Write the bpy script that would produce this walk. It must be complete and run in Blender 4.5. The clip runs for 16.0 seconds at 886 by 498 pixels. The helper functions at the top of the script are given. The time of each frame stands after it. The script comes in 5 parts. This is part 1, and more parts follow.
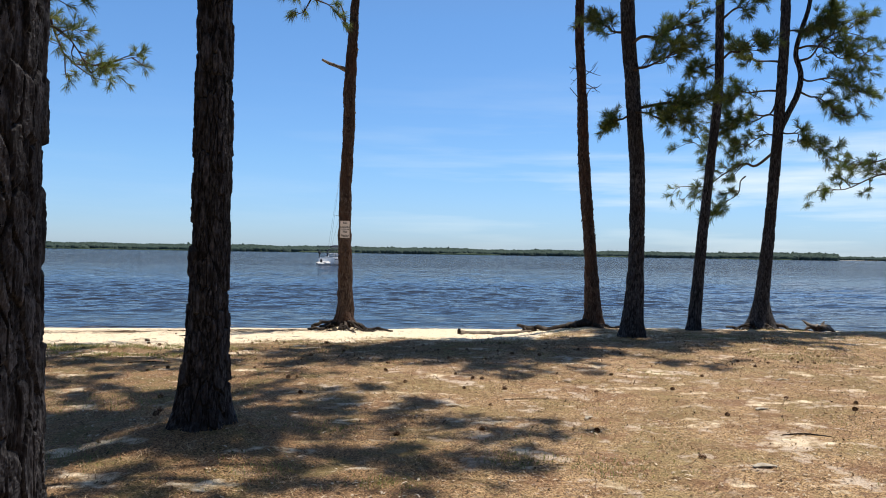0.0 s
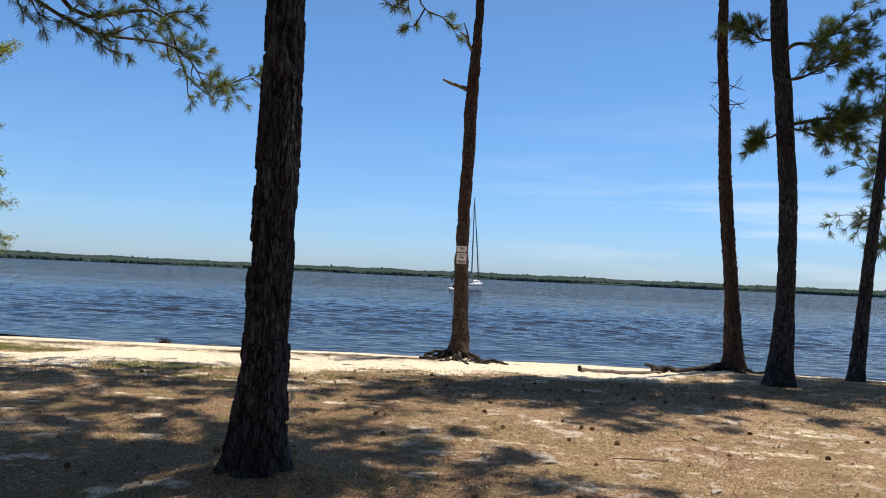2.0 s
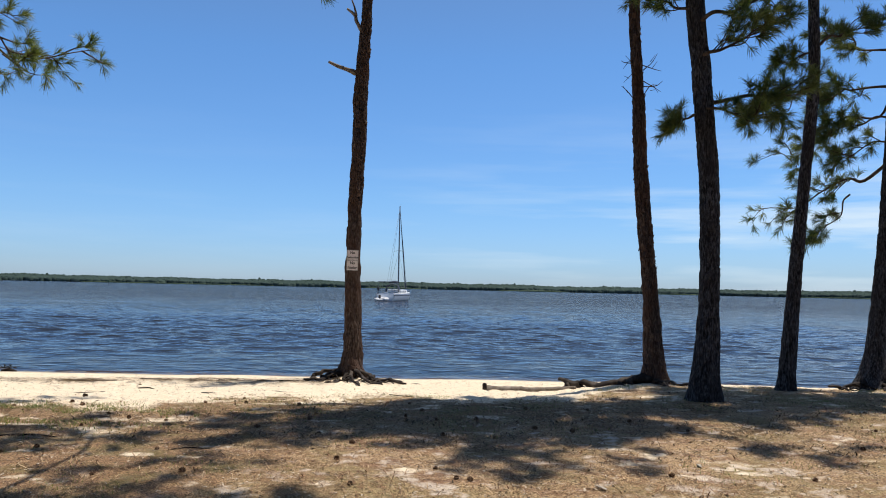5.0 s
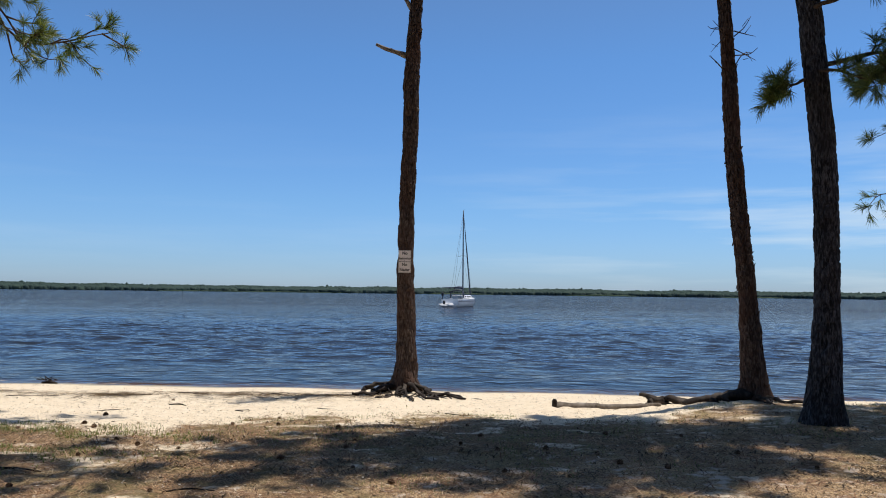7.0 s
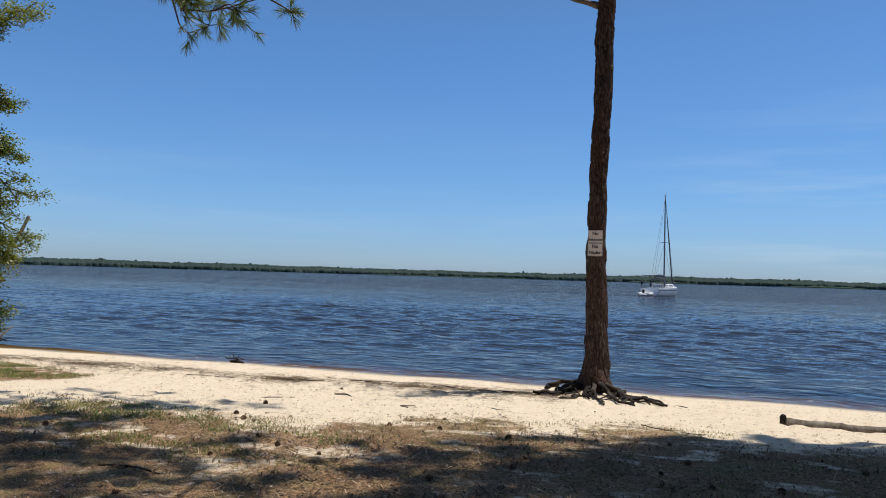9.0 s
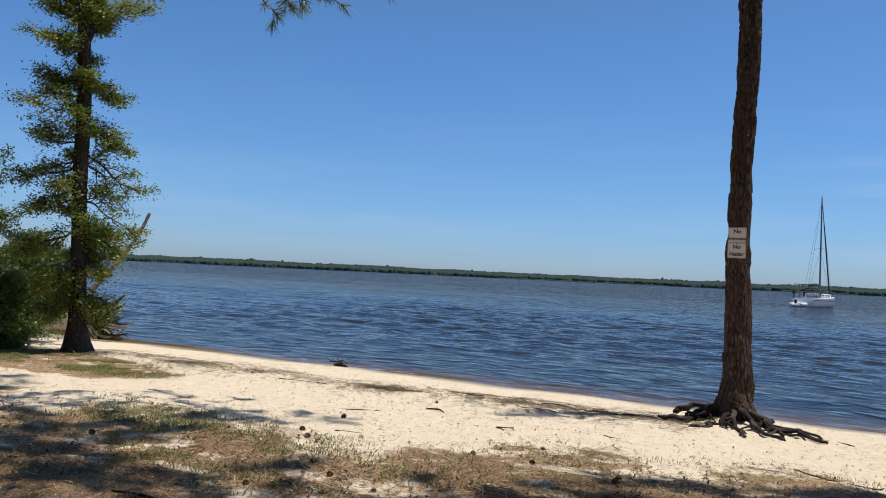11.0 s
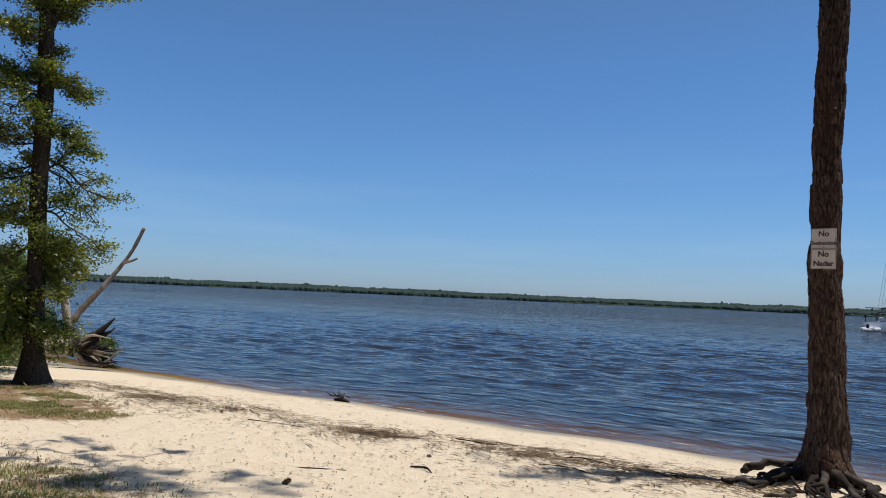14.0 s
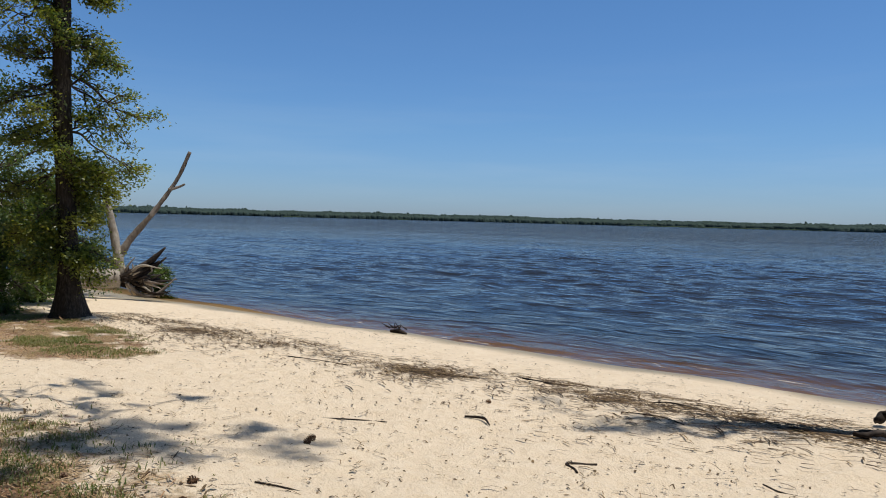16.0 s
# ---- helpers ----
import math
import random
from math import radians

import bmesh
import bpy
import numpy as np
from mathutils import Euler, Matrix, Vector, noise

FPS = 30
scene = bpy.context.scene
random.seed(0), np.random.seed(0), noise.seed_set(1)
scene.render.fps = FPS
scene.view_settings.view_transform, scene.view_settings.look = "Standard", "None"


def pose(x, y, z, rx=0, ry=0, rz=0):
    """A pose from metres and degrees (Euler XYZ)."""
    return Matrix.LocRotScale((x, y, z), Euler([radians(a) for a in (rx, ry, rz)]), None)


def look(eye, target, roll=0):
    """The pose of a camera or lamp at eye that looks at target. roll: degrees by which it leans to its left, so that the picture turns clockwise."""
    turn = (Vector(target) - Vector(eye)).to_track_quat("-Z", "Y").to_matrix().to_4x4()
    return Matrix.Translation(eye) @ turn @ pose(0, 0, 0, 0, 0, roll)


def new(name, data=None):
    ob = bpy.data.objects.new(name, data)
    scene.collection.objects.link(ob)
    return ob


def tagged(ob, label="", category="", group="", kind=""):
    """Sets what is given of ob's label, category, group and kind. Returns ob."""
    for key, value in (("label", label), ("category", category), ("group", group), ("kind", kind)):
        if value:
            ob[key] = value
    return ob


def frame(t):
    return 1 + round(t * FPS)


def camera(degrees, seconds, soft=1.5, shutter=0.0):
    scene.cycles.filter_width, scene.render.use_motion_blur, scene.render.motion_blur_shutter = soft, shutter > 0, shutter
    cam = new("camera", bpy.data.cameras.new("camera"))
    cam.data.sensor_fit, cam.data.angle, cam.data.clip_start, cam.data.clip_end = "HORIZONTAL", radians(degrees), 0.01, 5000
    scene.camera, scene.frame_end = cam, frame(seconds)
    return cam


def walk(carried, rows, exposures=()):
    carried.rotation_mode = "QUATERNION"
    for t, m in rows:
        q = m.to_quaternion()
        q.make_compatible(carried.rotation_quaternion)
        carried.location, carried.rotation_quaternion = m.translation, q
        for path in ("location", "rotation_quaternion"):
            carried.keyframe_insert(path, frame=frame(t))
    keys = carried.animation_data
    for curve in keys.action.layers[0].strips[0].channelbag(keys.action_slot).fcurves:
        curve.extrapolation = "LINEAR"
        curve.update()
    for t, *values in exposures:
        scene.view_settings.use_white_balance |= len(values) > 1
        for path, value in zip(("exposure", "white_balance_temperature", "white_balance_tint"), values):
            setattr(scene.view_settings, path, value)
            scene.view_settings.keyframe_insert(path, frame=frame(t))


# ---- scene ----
cam = camera(61.7, 16.0, 1.0)
PATH = [
    (0, (-1.0, -3.342, 2.128), (-0.883, -1.345, 2.14), 0.9),
    (0.5, (-0.972, -3.142, 2.097), (-0.976, -1.142, 2.121), 1.2),
    (1, (-0.879, -2.895, 2.135), (-0.982, -0.898, 2.176), 1.7),
    (1.5, (-0.739, -2.643, 2.142), (-0.916, -0.652, 2.202), 2.3),
    (2, (-0.616, -2.329, 2.155), (-0.864, -0.346, 2.229), 2.6),
    (2.5, (-0.534, -1.983, 2.153), (-0.825, -0.005, 2.221), 2.6),
    (3, (-0.434, -1.65, 2.132), (-0.712, 0.33, 2.192), 2.3),
    (3.5, (-0.273, -1.307, 2.125), (-0.481, 0.681, 2.183), 1.9),
    (4, (-0.129, -0.945, 2.136), (-0.235, 1.051, 2.214), 1.6),
    (4.2, (-0.085, -0.802, 2.14), (-0.153, 1.195, 2.226), 1.45),
    (6.3, (0.081, 0.89, 2.116), (-0.002, 2.885, 2.235), 0.6),
    (6.5, (0.072, 1.037, 2.111), (-0.05, 3.03, 2.229), 0.6),
    (7, (0.04, 1.45, 2.099), (-0.198, 3.432, 2.218), 0.7),
    (7.5, (0.017, 1.831, 2.108), (-0.34, 3.795, 2.225), 1.1),
    (8, (-0.016, 2.254, 2.101), (-0.5, 4.191, 2.218), 1.5),
    (8.5, (-0.078, 2.659, 2.092), (-0.69, 4.561, 2.192), 1.7),
    (9, (-0.123, 3.081, 2.078), (-0.869, 4.935, 2.15), 1.7),
    (9.5, (-0.175, 3.444, 2.061), (-1.054, 5.24, 2.107), 1.4),
    (9.7, (-0.216, 3.6, 2.058), (-1.147, 5.369, 2.101), 1.5),
    (11.8, (-0.461, 5.119, 2.059), (-1.583, 6.769, 2.194), 3.3),
    (12, (-0.527, 5.302, 2.062), (-1.669, 6.937, 2.217), 3.5),
    (12.5, (-0.585, 5.636, 2.017), (-1.742, 7.264, 2.137), 3.6),
    (13, (-0.675, 6.011, 2.021), (-1.815, 7.652, 2.116), 3.5),
    (13.5, (-0.782, 6.405, 2.016), (-1.934, 8.036, 2.127), 3.1),
    (14, (-0.968, 6.755, 2.009), (-2.153, 8.361, 2.136), 2.6),
    (14.5, (-1.155, 7.059, 2.008), (-2.377, 8.637, 2.141), 2.2),
    (15, (-1.357, 7.405, 2.001), (-2.627, 8.946, 2.111), 1.8),
    (15.5, (-1.551, 7.673, 1.967), (-2.861, 9.184, 2.007), 1.6),
    (16, (-1.722, 7.974, 1.926), (-3.051, 9.467, 1.848), 1.5),
]
walk(cam, [(t, look(eye, target, roll)) for t, eye, target, roll in PATH],
     [(0.0, 0.27, 6950, 10), (1.0, 0.30, 6950, 10), (2.0, 0.22, 6850, 10), (3.5, 0.18, 6750, 10), (7.0, -0.03, 6550, 10), (8.5, -0.15, 6500, 10),
      (9.5, -0.11, 6500, 10), (13.0, -0.20, 6500, 10), (16.0, -0.30, 6600, 10)])

# ---- sky and sun ----
SUN_DIR = Vector((0.80, 0.60, 3.57)).normalized()
world = bpy.data.worlds.new("sky")
scene.world = world
world.use_nodes = True
wt = world.node_tree
wt.nodes.clear()


def nod(tree, kind, **props):
    n = tree.nodes.new(kind)
    for key, value in props.items():
        if key in n.inputs:
            n.inputs[key].default_value = value
        else:
            setattr(n, key, value)
    return n


def link(tree, a, b):
    tree.links.new(a, b)


def ramp(tree, fac, stops, interp="LINEAR"):
    n = tree.nodes.new("ShaderNodeValToRGB")
    n.color_ramp.interpolation = interp
    el = n.color_ramp.elements
    while len(el) < len(stops):
        el.new(0.5)
    for e, (p, c) in zip(el, stops):
        e.position = p
        e.color = (*c, 1) if len(c) == 3 else c
    if fac is not None:
        tree.links.new(fac, n.inputs[0])
    return n.outputs[0]


def mixc(tree, fac, a, b, mode="MIX"):
    n = tree.nodes.new("ShaderNodeMix")
    n.data_type = "RGBA"
    n.blend_type = mode
    for sock, v in ((n.inputs[0], fac), (n.inputs[6], a), (n.inputs[7], b)):
        if isinstance(v, (int, float)):
            sock.default_value = v
        elif isinstance(v, tuple):
            sock.default_value = (*v, 1)
        else:
            tree.links.new(v, sock)
    return n.outputs[2]


def maths(tree, op, a, b=0.0, clamp=False):
    n = tree.nodes.new("ShaderNodeMath")
    n.operation = op
    n.use_clamp = clamp
    for sock, v in zip(n.inputs, (a, b)):
        if isinstance(v, (int, float)):
            sock.default_value = v
        else:
            tree.links.new(v, sock)
    return n.outputs[0]


sky = nod(wt, "ShaderNodeTexSky", sky_type="NISHITA", sun_disc=False, sun_elevation=math.asin(SUN_DIR.z),
          sun_rotation=math.atan2(SUN_DIR.x, SUN_DIR.y), air_density=1.0, dust_density=0.35, ozone_density=2.2)
wco = nod(wt, "ShaderNodeTexCoord")
wsep = nod(wt, "ShaderNodeSeparateXYZ")
link(wt, wco.outputs["Generated"], wsep.inputs[0])
wmap = nod(wt, "ShaderNodeMapping")
wmap.inputs["Scale"].default_value = (2.2, 2.2, 26.0)
wmap.inputs["Rotation"].default_value = (0.0, 0.05, 0.0)
link(wt, wco.outputs["Generated"], wmap.inputs[0])
cirrus = nod(wt, "ShaderNodeTexNoise", Scale=1.3, Detail=5.0, Roughness=0.55)
link(wt, wmap.outputs[0], cirrus.inputs["Vector"])
cl = ramp(wt, cirrus.outputs[0], [(0.46, (0, 0, 0)), (0.72, (1, 1, 1))])
band = ramp(wt, wsep.outputs[2], [(0.0, (0.45, 0.45, 0.45)), (0.07, (1, 1, 1)), (0.17, (0.35, 0.35, 0.35)), (0.25, (0, 0, 0))])
east = ramp(wt, maths(wt, "ADD", maths(wt, "MULTIPLY", wsep.outputs[0], 0.5), 0.5), [(0.42, (0.08, 0.08, 0.08)), (0.78, (1, 1, 1))])
clf = maths(wt, "MULTIPLY", maths(wt, "MULTIPLY", cl, band), maths(wt, "MULTIPLY", east, 1.0))
skyc = mixc(wt, clf, mixc(wt, 1.0, sky.outputs[0], ramp(wt, wsep.outputs[2], [(0.0, (0.335, 0.47, 0.78)), (0.12, (0.345, 0.525, 0.755)), (0.30, (0.35, 0.555, 0.765)), (0.62, (0.5, 0.52, 0.53))]), "MULTIPLY"), (4.2, 4.8, 5.2))
bg = nod(wt, "ShaderNodeBackground", Strength=0.176)
link(wt, skyc, bg.inputs[0])
wout = nod(wt, "ShaderNodeOutputWorld")
link(wt, bg.outputs[0], wout.inputs[0])

sun = new("sun", bpy.data.lights.new("sun", "SUN"))
sun.data.energy, sun.data.angle, sun.data.color = 4.9, radians(0.53), (1.0, 0.94, 0.845)
sun.matrix_world = look(SUN_DIR * 60, (0, 0, 0))

# ---- numbers ----
rng = np.random.default_rng(7)


def hash2(ix, iy, seed):
    h = (ix.astype(np.int64) * 374761393 + iy.astype(np.int64) * 668265263 + seed * 974634541) & 0x7FFFFFFF
    h = ((h ^ (h >> 13)) * 1274126177) & 0x7FFFFFFF
    h = ((h ^ (h >> 15)) * 668265263) & 0x7FFFFFFF
    return ((h ^ (h >> 16)) & 0xFFFFFF) / float(0xFFFFFF)


def vnoise(x, y, seed=0):
    x, y = np.asarray(x, float), np.asarray(y, float)
    ix, iy = np.floor(x), np.floor(y)
    fx, fy = x - ix, y - iy
    fx, fy = fx * fx * (3 - 2 * fx), fy * fy * (3 - 2 * fy)
    a, b = hash2(ix, iy, seed), hash2(ix + 1, iy, seed)
    c, d = hash2(ix, iy + 1, seed), hash2(ix + 1, iy + 1, seed)
    return (a * (1 - fx) + b * fx) * (1 - fy) + (c * (1 - fx) + d * fx) * fy


def fbm(x, y, seed=0, octaves=4):
    total, amp, norm = 0.0, 1.0, 0.0
    for o in range(octaves):
        total = total + amp * vnoise(x * 2 ** o + 13.7 * o, y * 2 ** o - 7.3 * o, seed + o)
        norm += amp
        amp *= 0.5
    return total / norm


def smooth(a, b, x):
    u = np.clip((np.asarray(x, float) - a) / (b - a), 0, 1)
    return u * u * (3 - 2 * u)


# ---- the lie of the land ----
def shore_y(x):
    x = np.asarray(x, float)
    return np.interp(x, [-60, -30, -16.5, -13.5, -10.5, -8, -5, -2, 1.5, 4, 10, 40], [9, 13.6, 16.0, 16.5, 16.85, 17.05, 17.3, 17.45, 17.65, 17.6, 17.5, 17.0]) + 0.06 * np.sin(x * 1.1) + 0.05 * np.sin(x * 2.3 + 1)


def sand_y(x):
    """Where the litter under the pines gives way to beach sand."""
    return np.interp(x, [-30, -14, -12, -10, -9.2, -8.5, -7.5, -5.9, -4.4, -3.6, -2.7, -1.4, 0.5, 1.75, 3, 5, 12, 40],
                     [13, 12.4, 10.6, 9.8, 9.5, 9.3, 9.7, 9.75, 9.8, 10.8, 11.8, 12.05, 12.4, 12.5, 13.3, 14.7, 15.1, 15.1])


MOUNDS = [(-2.68, 3.25, 0.16, 0.75), (-2.41, 15.65, 0.12, 0.5), (3.64, 14.1, 0.05, 0.7), (3.8, 11.7, 0.03, 0.8), (7.86, 14.3, 0.05, 0.9),
          (-2.585, -0.465, 0.12, 0.7), (-13.31, 12.57, 0.06, 0.7)]


def ground_z(x, y):
    x, y = np.asarray(x, float), np.asarray(y, float)
    d = shore_y(x) - y
    z = np.interp(d, [-60, -12, -3, -1, 0, 1, 2.5, 3.2, 4.5, 6, 7.2, 11, 15, 40, 3000],
                  [-4, -1.2, -0.36, -0.12, 0, 0.09, 0.19, 0.23, 0.285, 0.345, 0.44, 0.49, 0.47, 0.6, 2.0])
    far, turn = np.hypot(x, y), np.arctan2(x, y)
    z = z + 5.2 * np.maximum(smooth(1490, 1600, far) * (turn < 0.53), smooth(2600, 2720, far)) * (y > 300)
    z = z + 0.17 * smooth(1.2, 3.4, x) * np.clip(1 - np.abs(d - 4.2) / 3.4, 0, 1) ** 0.7
    for mx, my, h, r in MOUNDS:
        z = z + h * np.exp(-((x - mx) ** 2 + (y - my) ** 2) / (r * r))
    near = np.exp(-((x + 1) ** 2 + (y - 8) ** 2) / 900.0) * smooth(-0.3, 1.2, d)
    z = z + near * (0.05 * (fbm(x * 0.55, y * 0.55, 3) - 0.5) + 0.035 * (fbm(x * 2.6, y * 2.6, 9, 3) - 0.5))
    return z


def gz(x, y):
    return float(ground_z(np.array([x]), np.array([y]))[0])


def sandiness(x, y):
    n = fbm(x * 0.9, y * 0.9, 21) - 0.5
    n2 = fbm(x * 3.1, y * 3.1, 27) - 0.5
    s = smooth(-0.9, 0.7, y - sand_y(x) + 2.6 * n + 1.4 * n2)
    under = np.exp(-(((x + 12.2) / 2.7) ** 2 + ((y - 11.7) / 1.15) ** 2))
    s = s * (1 - smooth(0.25, 0.65, under + 0.5 * n))
    tufty = np.exp(-(((x + 6.2) / 1.9) ** 2 + ((y - 9.7) / 0.75) ** 2))
    s = s * (1 - 0.5 * smooth(0.35, 0.85, tufty + 1.2 * n2))
    bare = smooth(0.52, 0.78, fbm(x * 1.9 + 40, y * 4.2, 33, 5)) * smooth(-6, 2, y)
    flecks = smooth(0.5, 0.66, fbm(x * 2.6 + 11, y * 3.6, 37, 4))
    mixed = (0.04 + 0.52 * flecks) * smooth(-4.6, -0.6, y - sand_y(x) + 4.0 * n) * (x > -11)
    return np.clip(np.maximum(np.maximum(s, 0.56 * bare), mixed), 0, 1)


def duff_shade_at(x, y):
    """Where straw lies thick: under the near pines and along the edge of the beach. Its dark tone also paints in shade
    there.
    """
    n = fbm(x * 0.7 + 5, y * 0.9, 43) - 0.5
    near_pines = smooth(1.2, -1.6, x + 0.28 * (y - 4) + 5.0 * n) * smooth(13, 10, y) * smooth(-7.5, -5, x + 0.4 * (9 - y))
    # widened dark band: straw, plus painted depth for the shade under the boughs
    edge = np.exp(-((y - sand_y(x) + 2.1) / 1.9) ** 2) * smooth(6, 3, x) * smooth(-6.8, -5, x)
    return np.clip(np.maximum(near_pines, edge) * (0.75 + 1.1 * n), 0, 1)


# ---- meshes ----
class Geo:
    def __init__(self):
        self.v, self.f, self.n, self.a = [], [], 0, []

    def add(self, v, f, attr=None):
        v = np.asarray(v, float).reshape(-1, 3)
        self.v.append(v)
        for faces in (f if isinstance(f, list) else [f]):
            if len(faces):
                self.f.append(np.asarray(faces, np.int64) + self.n)
        self.a.append(np.zeros(len(v)) if attr is None else np.broadcast_to(np.asarray(attr, float), (len(v),)))
        self.n += len(v)
        return self

    def mesh(self, name, mat, soft=True, attr=""):
        return mesh_np(name, np.concatenate(self.v), self.f, mat, soft, {attr: np.concatenate(self.a)} if attr else {})


def mesh_np(name, v, faces, mat, soft=True, attrs={}):
    me = bpy.data.meshes.new(name)
    faces = faces if isinstance(faces, list) else [faces]
    loops = np.concatenate([f.ravel() for f in faces])
    sizes = np.concatenate([np.full(len(f), f.shape[1]) for f in faces])
    starts = np.concatenate([[0], np.cumsum(sizes)[:-1]])
    me.vertices.add(len(v))
    me.vertices.foreach_set("co", np.asarray(v, np.float32).ravel())
    me.loops.add(len(loops))
    me.loops.foreach_set("vertex_index", loops.astype(np.int32))
    me.polygons.add(len(sizes))
    me.polygons.foreach_set("loop_start", starts.astype(np.int32))
    me.polygons.foreach_set("loop_total", sizes.astype(np.int32))
    me.polygons.foreach_set("use_smooth", np.full(len(sizes), soft))
    for key, val in attrs.items():
        at = me.attributes.new(key, "FLOAT", "POINT")
        at.data.foreach_set("value", np.asarray(val, np.float32))
    me.materials.append(mat)
    me.update(calc_edges=True)
    me.validate()
    return me


def part(name, me, parent=None, label=""):
    ob = new(name, me)
    if parent is not None:
        ob.parent = parent
    if label:
        ob["label"] = label
    return ob


def thing(name, label, category, at=(0, 0, 0), group="", kind=""):
    ob = new(name)
    ob.empty_display_size = 0.1
    ob.location = at
    return tagged(ob, label, category, group, kind)


def grid_faces(rows, cols, wrap=False):
    r = np.arange(rows - 1)[:, None]
    c = np.arange(cols if wrap else cols - 1)[None, :]
    c2 = (c + 1) % cols
    return np.stack([r * cols + c, r * cols + c2, (r + 1) * cols + c2, (r + 1) * cols + c], -1).reshape(-1, 4)


def spline(pts, n):
    p = np.asarray(pts, float)
    if len(p) == 2:
        return p[0] + (p[1] - p[0]) * np.linspace(0, 1, n)[:, None]
    p = np.vstack([2 * p[0] - p[1], p, 2 * p[-1] - p[-2]])
    u = np.linspace(0, len(p) - 3 - 1e-6, n)
    i = u.astype(int)
    t = (u - i)[:, None]
    a, b, c, d = p[i], p[i + 1], p[i + 2], p[i + 3]
    return 0.5 * (2 * b + (c - a) * t + (2 * a - 5 * b + 4 * c - d) * t * t + (3 * b - a - 3 * c + d) * t ** 3)


def frames(path):
    t = np.gradient(path, axis=0)
    t /= np.linalg.norm(t, axis=1)[:, None] + 1e-9
    ref = np.array([0.0, 0, 1]) if abs(t[0][2]) < 0.8 else np.array([1.0, 0, 0])
    sides = []
    s = np.cross(ref, t[0])
    for k in t:
        s = s - (s @ k) * k
        s = s / (np.linalg.norm(s) + 1e-9)
        sides.append(s)
    s = np.array(sides)
    return t, s, np.cross(t, s)


def tube(pts, radii, n=8, rows=12, rough=0.0, seed=0, flat=1.0, closed=True):
    path = spline(pts, rows)
    r = np.interp(np.linspace(0, 1, rows), np.linspace(0, 1, len(radii)), radii)
    t, a, b = frames(path)
    th = np.linspace(0, 2 * math.pi, n, endpoint=False)
    rr = r[:, None] * np.ones(n)
    if rough:
        rr = rr * (1 + rough * 2 * (vnoise(np.arange(rows)[:, None] * 0.8 + seed * 17.1, np.cos(th)[None, :] * 1.6 + np.sin(th)[None, :] * 2.3 + 9, seed) - 0.5))
    v = path[:, None, :] + rr[..., None] * (np.cos(th)[None, :, None] * a[:, None, :] + flat * np.sin(th)[None, :, None] * b[:, None, :])
    v = v.reshape(-1, 3)
    f = [grid_faces(rows, n, True)]
    if closed:
        m = len(v)
        v = np.vstack([v, path[0] - t[0] * r[0] * 0.3, path[-1] + t[-1] * r[-1] * 0.3])
        k = np.arange(n)
        f.append(np.stack([np.full(n, m), (k + 1) % n, k], -1))
        o = (rows - 1) * n
        f.append(np.stack([np.full(n, m + 1), o + k, o + (k + 1) % n], -1))
    return v, f


def box(cx, cy, cz, sx, sy, sz, bevel=0.15):
    """A block with its edges cut back."""
    bm = bmesh.new()
    bmesh.ops.create_cube(bm, size=1)
    for q in bm.verts:
        q.co = Vector((q.co.x * sx + cx, q.co.y * sy + cy, q.co.z * sz + cz))
    bmesh.ops.bevel(bm, geom=list(bm.edges), offset=bevel * min(sx, sy, sz), segments=1, affect="EDGES")
    bmesh.ops.triangulate(bm, faces=bm.faces[:])
    bm.verts.ensure_lookup_table()
    v = np.array([q.co[:] for q in bm.verts])
    f = np.array([[q.index for q in p.verts] for p in bm.faces])
    bm.free()
    return v, f


# ---- materials ----
def material(name):
    m = bpy.data.materials.new(name)
    m.use_nodes = True
    t = m.node_tree
    t.nodes.clear()
    out = t.nodes.new("ShaderNodeOutputMaterial")
    return m, t, out


def noise_at(t, scale, detail=4.0, rough=0.55, stretch=(1, 1, 1), coords="Object"):
    co = nod(t, "ShaderNodeTexCoord")
    mp = nod(t, "ShaderNodeMapping")
    mp.inputs["Scale"].default_value = stretch
    link(t, co.outputs[coords], mp.inputs[0])
    n = nod(t, "ShaderNodeTexNoise", Scale=scale, Detail=detail, Roughness=rough)
    link(t, mp.outputs[0], n.inputs["Vector"])
    return n.outputs[0]


def attr_of(t, name):
    return nod(t, "ShaderNodeAttribute", attribute_name=name).outputs["Fac"]


def finish(m, t, out, colour, rough, height=None, strength=0.4, dist=0.01, spec=0.3, metal=0.0):
    p = nod(t, "ShaderNodeBsdfPrincipled")
    p.inputs["Specular IOR Level"].default_value = spec
    p.inputs["Metallic"].default_value = metal
    for sock, v in ((p.inputs["Base Color"], colour), (p.inputs["Roughness"], rough)):
        if isinstance(v, (int, float)):
            sock.default_value = v
        elif isinstance(v, tuple):
            sock.default_value = (*v, 1)
        else:
            link(t, v, sock)
    if height is not None:
        b = nod(t, "ShaderNodeBump", Strength=strength, Distance=dist)
        link(t, height, b.inputs["Height"])
        link(t, b.outputs[0], p.inputs["Normal"])
    link(t, p.outputs[0], out.inputs[0])
    return m


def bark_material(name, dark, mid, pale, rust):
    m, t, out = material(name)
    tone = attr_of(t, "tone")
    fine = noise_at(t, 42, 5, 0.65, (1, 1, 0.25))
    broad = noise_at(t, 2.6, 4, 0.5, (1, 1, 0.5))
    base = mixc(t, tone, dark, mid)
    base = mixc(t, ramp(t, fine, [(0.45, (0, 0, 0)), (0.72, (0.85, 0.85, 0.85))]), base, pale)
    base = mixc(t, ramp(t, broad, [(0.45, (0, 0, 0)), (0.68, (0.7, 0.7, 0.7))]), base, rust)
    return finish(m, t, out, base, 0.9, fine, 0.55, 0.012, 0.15)


